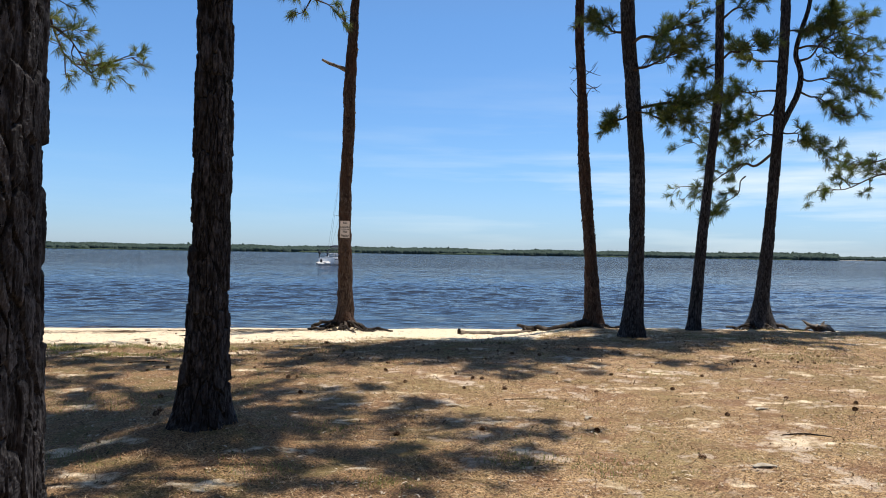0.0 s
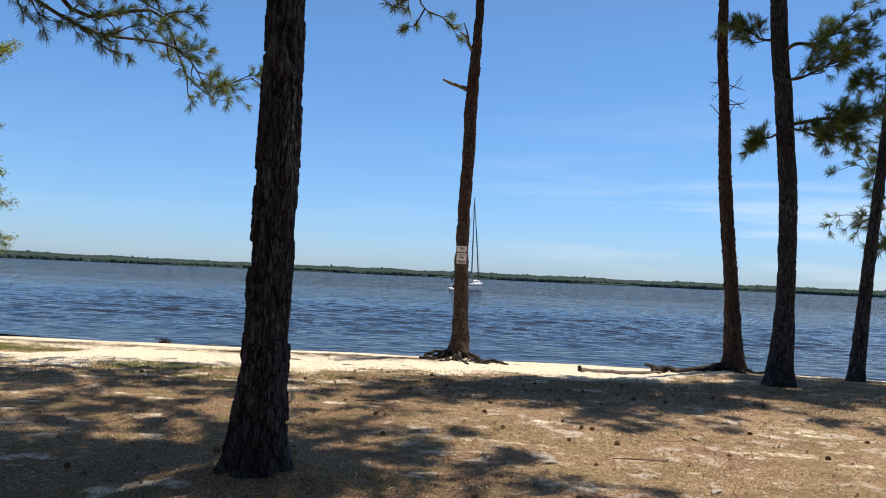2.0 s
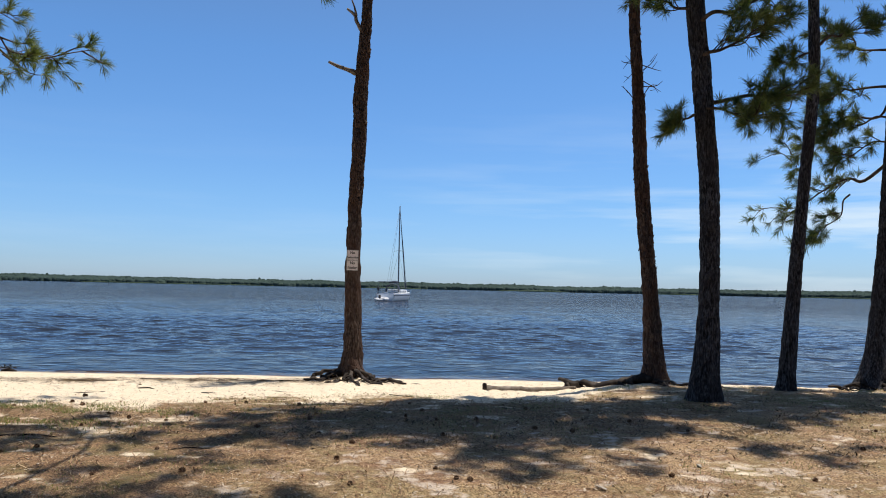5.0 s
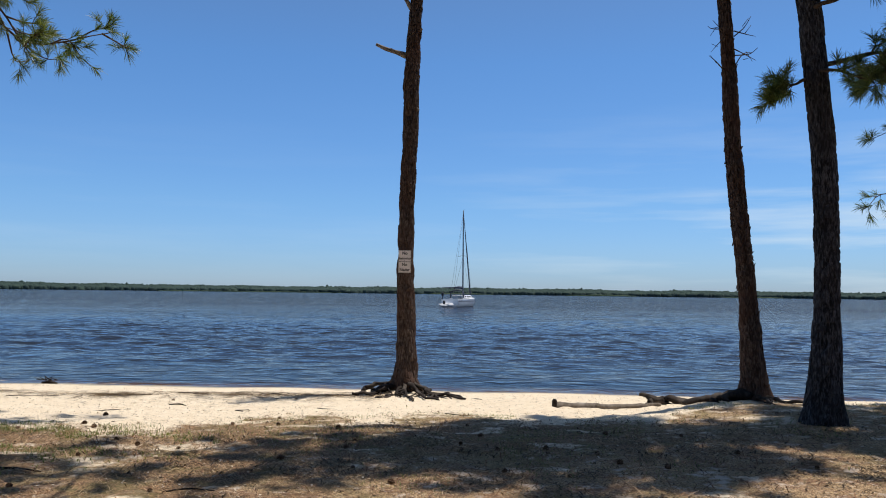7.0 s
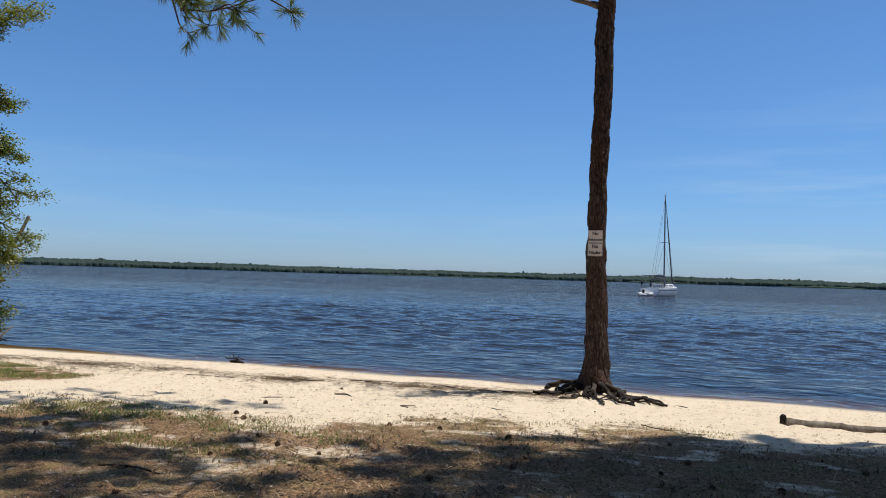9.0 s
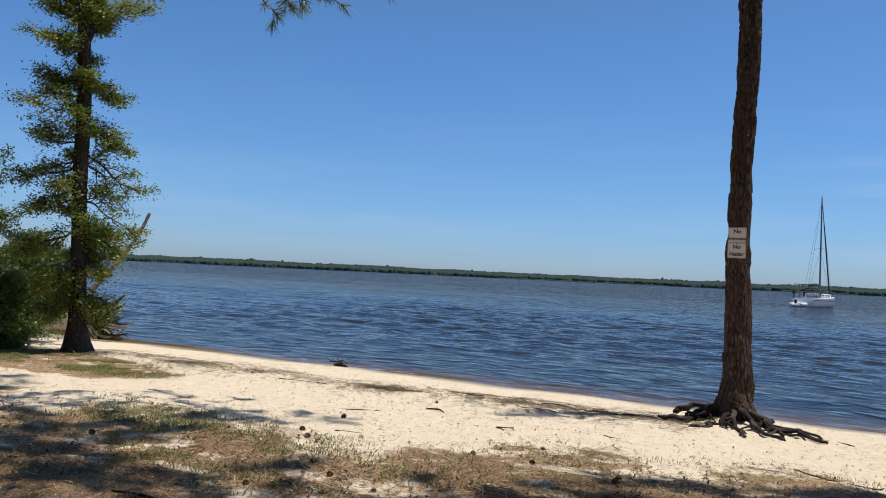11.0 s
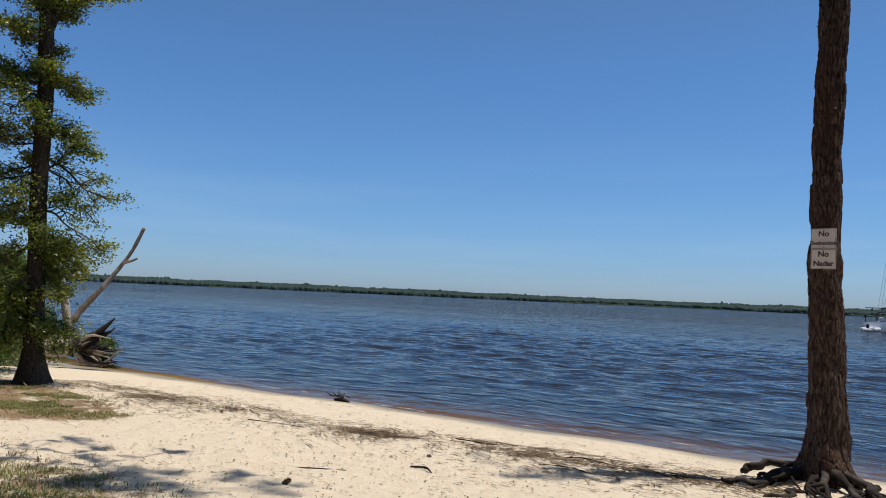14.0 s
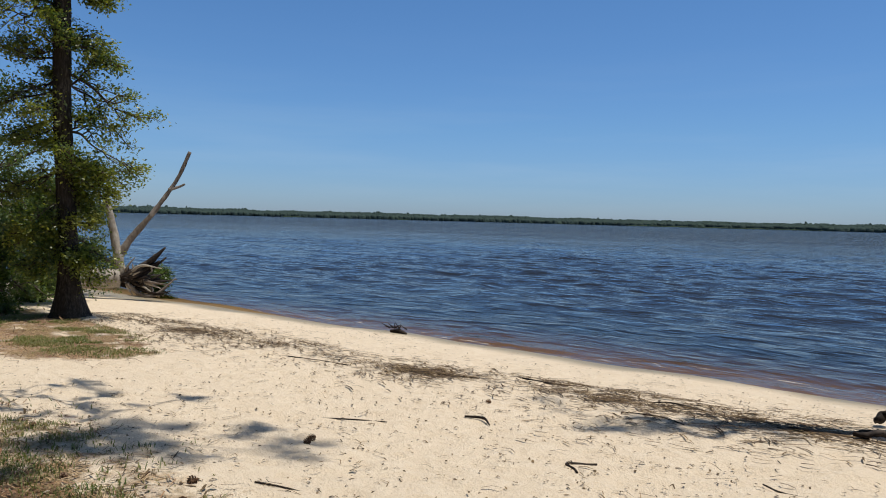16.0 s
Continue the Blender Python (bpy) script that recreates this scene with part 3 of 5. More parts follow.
def needles(g, pos, way, n, length, width, r, spread=0.85, droop=0.12):
    """Tufts of needles: one thin blade each, round every place along its way."""
    pos, way = np.repeat(np.asarray(pos), n, 0), np.repeat(np.asarray(way), n, 0)
    m = len(pos)
    d = unit(way + spread * unit(r.normal(size=(m, 3))))
    start = pos - way * r.uniform(0, 0.10, (m, 1))
    ln = length * r.uniform(0.65, 1.15, (m, 1))
    side = unit(np.cross(d, r.normal(size=(m, 3)))) * width
    mid = start + d * ln * 0.55
    tip = start + d * ln - np.array([0, 0, droop]) * ln
    v = np.stack([start - side * 0.6, start + side * 0.6, mid + side, mid - side, tip], 1).reshape(-1, 3)
    b = np.arange(m)[:, None] * 5
    g.add(v, [b + np.array([0, 1, 2, 3]), b + np.array([3, 2, 4])])


def leaves(g, pos, way, n, size, r, reach=0.16):
    pos, way = np.repeat(np.asarray(pos), n, 0), np.repeat(np.asarray(way), n, 0)
    m = len(pos)
    c = pos + r.normal(size=(m, 3)) * reach * np.array([1, 1, 0.6])
    d = unit(way * 0.6 + r.normal(size=(m, 3)) * np.array([1, 1, 0.6]) + np.array([0, 0, -0.15]))
    ln = size * r.uniform(0.6, 1.25, (m, 1))
    side = unit(np.cross(d, r.normal(size=(m, 3)) + np.array([0, 0, 1.2]))) * ln * 0.24
    v = np.stack([c, c + d * ln * 0.5 + side, c + d * ln, c + d * ln * 0.5 - side], 1).reshape(-1, 3)
    b = np.arange(m)[:, None] * 4
    g.add(v, [b + np.array([0, 1, 2, 3])])


def limb(start, end, thick, r, subs=6, sag=-0.05, wander=0.1, first=0.3, sub_len=0.34, up=0.25):
    """A limb with side shoots. Gives its wood and the places and ways of its tufts."""
    start, end = np.asarray(start, float), np.asarray(end, float)
    ln = np.linalg.norm(end - start)
    ks = np.linspace(0, 1, 5)[:, None]
    pts = start + (end - start) * ks
    pts[1:4] += r.normal(size=(3, 3)) * wander * ln * np.array([0.6, 0.6, 0.6]) * 0.5
    pts[1:4, 2] += -sag * ln * np.array([0.6, 1.0, 0.7])
    g = Geo()
    g.add(*tube(pts, [thick, thick * 0.75, thick * 0.5, thick * 0.3, 0.006], 7, 16, 0.12, int(r.integers(1000))))
    path = spline(pts, 40)
    tips, ways = [], []
    axis_way = unit(end - start)
    for k in range(subs):
        i = int(39 * (first + (1 - first) * (k + r.uniform(0.1, 0.9)) / subs))
        p = path[i]
        side = np.cross(axis_way, [0, 0, 1]) * (1 if k % 2 else -1)
        w = unit(axis_way * 0.75 + side * r.uniform(0.35, 1.0) + np.array([0, 0, r.uniform(-0.45, 0.45 + up)]))
        sl = min(0.85, ln * sub_len) * r.uniform(0.5, 1.1) * (1.15 - 0.5 * i / 39)
        q = p + w * sl
        bend = (p + q) / 2 + r.normal(size=3) * sl * 0.14
        g.add(*tube([p, bend, q], [thick * 0.3 + 0.004, 0.010, 0.004], 5, 7))
        for s in (0.35, 0.55, 0.75, 0.9, 1.0):
            if r.random() < 0.92:
                c = p + (q - p) * s + (bend - (p + q) / 2) * (4 * s * (1 - s))
                jw = unit(w + r.normal(size=3) * 0.55 + np.array([0, 0, 0.2]))
                e = c + jw * r.uniform(0.06, 0.22) * min(1.0, sl + 0.3)
                g.add(*tube([c, e], [0.006, 0.003], 4, 2, closed=False))
                tips.append(e)
                ways.append(jw)
    for i in (30, 34, 37, 39):
        tips.append(path[i])
        ways.append(unit(axis_way + r.normal(size=3) * 0.4))
    return g, np.array(tips), np.array(ways)


def pine_limb(start, end, thick, r, subs, fine=True):
    """A pine bough: wandering stem, side shoots and upturned twigs. Gives wood, and the places and ways of its tufts."""
    start, end = np.asarray(start, float), np.asarray(end, float)
    ln = np.linalg.norm(end - start)
    pts = start + (end - start) * np.linspace(0, 1, 6)[:, None]
    pts[1:5] += r.normal(size=(4, 3)) * 0.05 * ln
    g = Geo()
    g.add(*tube(pts, [thick, thick * 0.8, thick * 0.6, thick * 0.42, thick * 0.28, 0.007], 7, 22, 0.14, int(r.integers(1000))))
    path = spline(pts, 40)
    along = unit(end - start)
    side = unit(np.cross(along, [0, 0, 1]))
    tips, ways = [], []
    for k in range(subs):
        u = 0.28 + 0.72 * (k + r.uniform(0, 1)) / subs
        p = path[int(39 * u)]
        w = unit(along * r.uniform(0.3, 1.0) + side * r.choice([-1, 1]) * r.uniform(0.3, 1.0) + np.array([0, 0, r.uniform(-0.55, 0.6)]))
        sl = min(0.8, 0.16 + 0.3 * ln) * r.uniform(0.45, 1.1)
        q = p + w * sl + np.array([0, 0, r.uniform(-0.05, 0.1)])
        bend = (p + q) / 2 + r.normal(size=3) * sl * 0.13
        sub = spline([p, bend, q], 9)
        if fine:
            g.add(*tube([p, bend, q], [0.006 + thick * 0.16, 0.009, 0.004], 5, 7))
        for j in range(6):
            c = sub[int(r.integers(3, 9))]
            jw = unit(w * 0.7 + r.normal(size=3) * 0.6 + np.array([0, 0, 0.25]))
            e = c + jw * r.uniform(0.05, 0.22)
            if fine:
                g.add(*tube([c, e], [0.005, 0.003], 4, 2, closed=False))
            tips.append(e)
            ways.append(unit(jw + np.array([0, 0, 0.1])))
        tips.append(q)
        ways.append(w)
    tips.append(end)
    ways.append(along)
    return g, np.array(tips), np.array(ways)


def pine(label, trunk_pts, radii, limbs, seed, sides=72, rows=240, plate=(0.075, 0.17), depth=0.016, mat=None, flare=0.6,
         dense_to=8.0, tuft=40, crown=(), needle_len=0.185, name="pine_tree", shade=True, knobs=0.05):
    """limbs: (start, end, thickness, shoots); crown: (cx, cy, cz, radius, height, limbs), unseen above the view, put
    there to throw shade.
    """
    r = np.random.default_rng(seed)
    base = trunk_pts[0]
    tree = thing(name, label, "tree", base, "pines along the shore")
    shift = Matrix.Translation([-c for c in base])
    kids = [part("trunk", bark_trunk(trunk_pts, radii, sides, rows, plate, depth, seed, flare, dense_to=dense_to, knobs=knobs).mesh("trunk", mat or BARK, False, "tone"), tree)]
    green = Geo()
    jobs = list(limbs)
    fine = spline(trunk_pts, 120)
    for cx, cy, cz, rad, high, count in crown:
        count = int(count * 1.7)
        for k in range(count):
            a = k * 2.4 + r.uniform(-0.4, 0.4)
            q = rad * math.sqrt((k + 0.6) / count) * r.uniform(0.85, 1.1)
            e = (cx + q * math.cos(a), cy + q * math.sin(a), cz + high * r.uniform(-0.5, 0.5))
            s = fine[np.argmin(np.abs(fine[:, 2] - (e[2] - r.uniform(0.2, 1.2))))]
            jobs.append((tuple(s), e, 0.05, 14))
    for s, e, th, subs in jobs:
        # boughs this high are out of view; coarser needles thicken the shade they cast
        high = shade and e[2] > 8.4
        wood, tips, ways = pine_limb(s, e, th, r, subs + 3, not high)
        kids.append(part("branch", wood.mesh("branch", TWIG), tree))
        needles(green, tips, ways, 33 if high else tuft, 0.27 if high else needle_len, 0.0063 if high else 0.0036, r, 1.3 if high else 0.75)
    if jobs:
        kids.append(part("crown", green.mesh("crown", NEEDLE, False), tree, "tufts of long green needles"))
    for k in kids:
        k.data.transform(shift)
    return tree


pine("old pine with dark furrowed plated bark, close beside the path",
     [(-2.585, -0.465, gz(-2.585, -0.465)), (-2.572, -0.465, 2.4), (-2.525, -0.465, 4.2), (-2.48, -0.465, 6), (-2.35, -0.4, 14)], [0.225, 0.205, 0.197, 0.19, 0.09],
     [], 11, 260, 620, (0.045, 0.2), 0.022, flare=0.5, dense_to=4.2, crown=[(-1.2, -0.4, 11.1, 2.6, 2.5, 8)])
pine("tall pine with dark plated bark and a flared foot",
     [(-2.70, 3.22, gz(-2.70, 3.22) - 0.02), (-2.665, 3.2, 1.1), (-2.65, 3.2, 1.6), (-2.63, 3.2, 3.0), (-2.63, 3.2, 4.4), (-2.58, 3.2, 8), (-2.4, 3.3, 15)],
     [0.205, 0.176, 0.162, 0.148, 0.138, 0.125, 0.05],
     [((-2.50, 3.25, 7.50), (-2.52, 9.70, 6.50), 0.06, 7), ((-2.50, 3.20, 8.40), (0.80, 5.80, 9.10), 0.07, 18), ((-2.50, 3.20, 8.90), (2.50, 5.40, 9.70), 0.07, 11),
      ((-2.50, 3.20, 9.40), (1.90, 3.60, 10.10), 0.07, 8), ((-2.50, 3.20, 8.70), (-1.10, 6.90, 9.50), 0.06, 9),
      # unseen boughs, placed so that their shade lands beside the path
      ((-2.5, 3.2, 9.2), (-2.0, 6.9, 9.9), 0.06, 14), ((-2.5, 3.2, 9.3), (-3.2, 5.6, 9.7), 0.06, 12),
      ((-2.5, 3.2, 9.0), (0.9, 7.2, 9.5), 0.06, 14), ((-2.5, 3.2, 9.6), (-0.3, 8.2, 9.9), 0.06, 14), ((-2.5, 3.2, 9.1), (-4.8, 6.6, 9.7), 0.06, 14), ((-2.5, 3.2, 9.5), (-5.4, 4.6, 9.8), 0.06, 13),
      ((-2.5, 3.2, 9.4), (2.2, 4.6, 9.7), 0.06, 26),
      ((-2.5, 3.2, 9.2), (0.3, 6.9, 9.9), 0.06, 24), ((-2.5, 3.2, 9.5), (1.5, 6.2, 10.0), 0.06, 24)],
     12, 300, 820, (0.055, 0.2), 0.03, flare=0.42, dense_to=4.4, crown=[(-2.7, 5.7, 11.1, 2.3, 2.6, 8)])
SIGN_TRUNK = [(-2.37, 15.7, gz(-2.37, 15.7)), (-2.37, 15.7, 0.8), (-2.375, 15.7, 1.7), (-2.40, 15.7, 2.6), (-2.385, 15.7, 3.8), (-2.345, 15.7, 5.3), (-2.335, 15.7, 6.4), (-2.23, 15.7, 8.5), (-2.15, 15.75, 11.8)]
SIGN_RADII = [0.225, 0.185, 0.165, 0.15, 0.14, 0.135, 0.14, 0.095, 0.04]
sign_pine = pine("bare-trunked reddish pine with broken branch stubs and exposed roots", SIGN_TRUNK, SIGN_RADII,
     [((-1.85, 15.75, 9.50), (-2.90, 15.20, 10.90), 0.05, 4), ((-1.83, 15.75, 10.30), (-1.30, 16.30, 11.50), 0.04, 4), ((-1.80, 15.80, 11.50), (-1.70, 15.70, 12.80), 0.04, 5)],
     13, 190, 640, (0.05, 0.16), 0.021, BARK_RED, 0.5, 8.4, shade=False, tuft=9, knobs=0.24)
SLIM_TRUNK = [(3.64, 14.11, gz(3.64, 14.11)), (3.55, 14.13, 2.15), (3.385, 14.17, 4.18), (3.3, 14.2, 6.2), (3.225, 14.21, 8.25), (3.3, 14.4, 15)]
SLIM_RADII = [0.20, 0.135, 0.128, 0.105, 0.098, 0.04]
pine("slim leaning pine with reddish flaking bark", SLIM_TRUNK, SLIM_RADII,
     [((3.22, 14.28, 10.95), (1.82, 13.28, 12.00), 0.05, 7)], 14, 140, 480, (0.055, 0.14), 0.020, BARK_RED, 0.55, 8.4, crown=[(3.7, 13.4, 13.5, 1.5, 1.8, 6)], knobs=0.2)
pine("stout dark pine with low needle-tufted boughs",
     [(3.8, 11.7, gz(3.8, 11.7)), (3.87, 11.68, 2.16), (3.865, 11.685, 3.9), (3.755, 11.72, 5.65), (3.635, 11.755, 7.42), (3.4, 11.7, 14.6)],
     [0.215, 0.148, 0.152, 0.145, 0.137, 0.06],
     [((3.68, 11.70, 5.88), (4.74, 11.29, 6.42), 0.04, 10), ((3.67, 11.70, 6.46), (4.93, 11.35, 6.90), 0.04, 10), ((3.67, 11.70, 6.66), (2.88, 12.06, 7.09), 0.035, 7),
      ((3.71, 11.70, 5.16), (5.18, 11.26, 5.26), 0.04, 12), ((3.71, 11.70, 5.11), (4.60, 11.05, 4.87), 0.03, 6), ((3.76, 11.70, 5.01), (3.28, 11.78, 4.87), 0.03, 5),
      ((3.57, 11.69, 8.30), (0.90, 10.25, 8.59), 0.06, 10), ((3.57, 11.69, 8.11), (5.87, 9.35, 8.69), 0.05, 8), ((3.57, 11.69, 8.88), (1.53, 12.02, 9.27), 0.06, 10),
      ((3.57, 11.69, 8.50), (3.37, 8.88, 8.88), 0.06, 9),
      # more boughs added out of view to shade the litter by the beach
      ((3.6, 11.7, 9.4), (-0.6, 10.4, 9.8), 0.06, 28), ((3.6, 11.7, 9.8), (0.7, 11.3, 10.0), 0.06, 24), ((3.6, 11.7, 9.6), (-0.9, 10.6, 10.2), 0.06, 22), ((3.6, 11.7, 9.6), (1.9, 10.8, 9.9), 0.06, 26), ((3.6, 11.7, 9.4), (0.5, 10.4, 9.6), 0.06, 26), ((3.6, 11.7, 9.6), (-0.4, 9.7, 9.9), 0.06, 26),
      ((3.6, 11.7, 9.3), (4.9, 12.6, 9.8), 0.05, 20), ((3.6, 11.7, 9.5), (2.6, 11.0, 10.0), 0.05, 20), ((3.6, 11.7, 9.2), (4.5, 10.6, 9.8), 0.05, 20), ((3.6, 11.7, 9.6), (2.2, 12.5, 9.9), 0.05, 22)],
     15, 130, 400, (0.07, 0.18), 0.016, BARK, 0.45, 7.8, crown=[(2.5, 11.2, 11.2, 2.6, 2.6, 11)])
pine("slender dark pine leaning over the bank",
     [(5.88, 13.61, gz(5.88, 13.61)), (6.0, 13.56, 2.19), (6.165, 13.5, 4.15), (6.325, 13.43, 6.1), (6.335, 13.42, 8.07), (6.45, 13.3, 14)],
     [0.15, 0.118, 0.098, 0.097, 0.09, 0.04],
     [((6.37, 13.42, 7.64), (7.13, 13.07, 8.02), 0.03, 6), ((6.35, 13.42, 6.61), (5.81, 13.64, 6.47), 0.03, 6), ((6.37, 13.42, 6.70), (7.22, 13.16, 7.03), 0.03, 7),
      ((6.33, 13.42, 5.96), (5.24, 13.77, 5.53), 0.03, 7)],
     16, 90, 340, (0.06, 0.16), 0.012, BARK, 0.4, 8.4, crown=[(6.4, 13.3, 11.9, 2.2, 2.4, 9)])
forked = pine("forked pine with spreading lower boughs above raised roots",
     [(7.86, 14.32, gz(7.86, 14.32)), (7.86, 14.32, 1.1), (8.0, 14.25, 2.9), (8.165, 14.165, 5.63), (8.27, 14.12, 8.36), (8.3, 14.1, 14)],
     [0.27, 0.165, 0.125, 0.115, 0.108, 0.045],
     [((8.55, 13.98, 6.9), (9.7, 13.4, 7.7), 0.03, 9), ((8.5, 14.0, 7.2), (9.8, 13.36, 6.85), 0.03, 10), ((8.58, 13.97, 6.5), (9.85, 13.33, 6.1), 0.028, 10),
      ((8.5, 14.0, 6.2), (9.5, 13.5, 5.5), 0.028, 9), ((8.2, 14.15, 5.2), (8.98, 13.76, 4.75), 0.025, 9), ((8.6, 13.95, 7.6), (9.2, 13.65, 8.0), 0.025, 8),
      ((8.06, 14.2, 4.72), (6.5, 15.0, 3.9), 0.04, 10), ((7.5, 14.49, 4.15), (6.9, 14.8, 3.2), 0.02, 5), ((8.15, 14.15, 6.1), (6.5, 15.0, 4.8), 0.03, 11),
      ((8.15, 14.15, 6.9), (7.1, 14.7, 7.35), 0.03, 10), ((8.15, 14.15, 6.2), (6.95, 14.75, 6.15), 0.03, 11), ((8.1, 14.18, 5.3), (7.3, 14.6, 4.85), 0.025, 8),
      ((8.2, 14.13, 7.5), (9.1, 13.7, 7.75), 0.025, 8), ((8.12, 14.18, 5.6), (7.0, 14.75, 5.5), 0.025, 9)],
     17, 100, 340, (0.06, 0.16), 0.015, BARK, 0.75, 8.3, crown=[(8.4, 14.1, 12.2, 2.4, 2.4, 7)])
pine("outlying pine by the water with a low green bough",
     [(13.3, 15.1, gz(13.3, 15.1)), (13.25, 15.1, 4), (13.2, 15.1, 8), (13.2, 15.1, 13.5)], [0.2, 0.15, 0.12, 0.05],
     [((13.21, 15.05, 4.71), (10.58, 16.18, 4.06), 0.05, 12), ((13.21, 15.05, 4.99), (10.96, 15.92, 4.81), 0.04, 9), ((13.12, 15.04, 7.13), (11.24, 15.74, 7.83), 0.03, 2)],
     18, 64, 160, (0.07, 0.18), 0.014, crown=[(13.1, 15.0, 11.2, 2.4, 2.4, 8)])
pine("broad pine whose long boughs reach over the beach",
     [(-9.9, 7.0, gz(-9.9, 7.0)), (-9.9, 7.0, 4), (-9.8, 7.1, 9), (-9.7, 7.2, 15)], [0.23, 0.19, 0.16, 0.06],
     [((-9.8, 7.1, 7.2), (-6.5, 10.3, 5.15), 0.06, 18), ((-9.8, 7.1, 7.4), (-6.2, 11.7, 5.95), 0.06, 18), ((-9.8, 7.1, 7.5), (-6.2, 8.6, 5.9), 0.055, 12),
      # high boughs added out of view to dapple the beach edge with shade
      ((-9.8, 7.1, 9.0), (-4.2, 10.2, 9.8), 0.07, 14), ((-9.8, 7.1, 9.4), (-2.6, 8.8, 10.0), 0.07, 15), ((-9.8, 7.1, 9.8), (-4.4, 12.0, 10.2), 0.07, 14),
      ((-9.8, 7.1, 8.6), (-2.8, 7.4, 9.4), 0.06, 13), ((-9.8, 7.1, 10.2), (-2.3, 10.6, 10.6), 0.07, 16), ((-9.8, 7.1, 10.4), (-3.2, 12.6, 10.6), 0.07, 15), ((-9.8, 7.1, 9.6), (-1.2, 9.5, 10.3), 0.07, 26), ((-9.8, 7.1, 9.7), (-3.6, 9.8, 10.0), 0.07, 22)],
     19, 72, 200, (0.07, 0.18), 0.016, tuft=38, crown=[(-7.6, 8.8, 11.6, 3.2, 2.6, 14)])

# broken stubs, roots and boards on the reddish pine
def add_part(owner, name, g, mat, label="", attr=""):
    me = g.mesh(name, mat, True, attr)
    me.transform(Matrix.Translation([-c for c in owner.location]))
    return part(name, me, owner, label)


for pts, rad in (([(-2.45, 15.69, 6.78), (-2.64, 15.65, 6.85), (-2.81, 15.63, 6.90), (-3.04, 15.60, 7.00)], [0.06, 0.045, 0.04, 0.028]),
                 ([(-2.33, 15.67, 7.70), (-2.45, 15.63, 7.88), (-2.51, 15.61, 8.05), (-2.67, 15.59, 8.17)], [0.05, 0.04, 0.035, 0.022]),
                 ([(-2.47, 15.61, 8.02), (-2.51, 15.61, 8.20), (-2.59, 15.59, 8.42)], [0.03, 0.02, 0.012]),
                 ([(-2.21, 15.67, 7.25), (-2.13, 15.65, 7.30)], [0.03, 0.016]), ([(-2.25, 15.65, 5.65), (-2.18, 15.63, 5.70)], [0.045, 0.03])):
    add_part(sign_pine, "branch_stub", Geo().add(*tube(pts, rad, 9, 12, 0.25, 3)), DEADWOOD, "broken grey dead branch stub")


def root(owner, pts, rad, lift, seed, mat=None, n=9):
    """A root that creeps over the ground; pts in the plan, lift above the soil at each."""
    rr = np.random.default_rng(seed)
    p = np.array([(x, y, gz(x, y) + h * 0.8) for (x, y), h in zip(pts, lift)])
    fine = spline(p, 2 * len(p) + 1)
    fine[1:-1] += rr.normal(size=(len(fine) - 2, 3)) * np.array([0.045, 0.045, 0.022])
    g = Geo().add(*tube(fine, [q * 0.6 for q in rad], n + 2, 30, 0.42, seed, 0.75))
    for k in range(2):
        c = fine[2 + k]
        g.add(*tube([c, c + np.array([rr.uniform(-0.12, 0.12), -0.12, -0.03]), c + np.array([rr.uniform(-0.25, 0.25), -0.3, -0.1])], [rad[1] * 0.4, rad[1] * 0.3, 0.008], 6, 12, 0.4, seed + k))
    return add_part(owner, "root", g, mat or ROOT, "exposed weathered root")


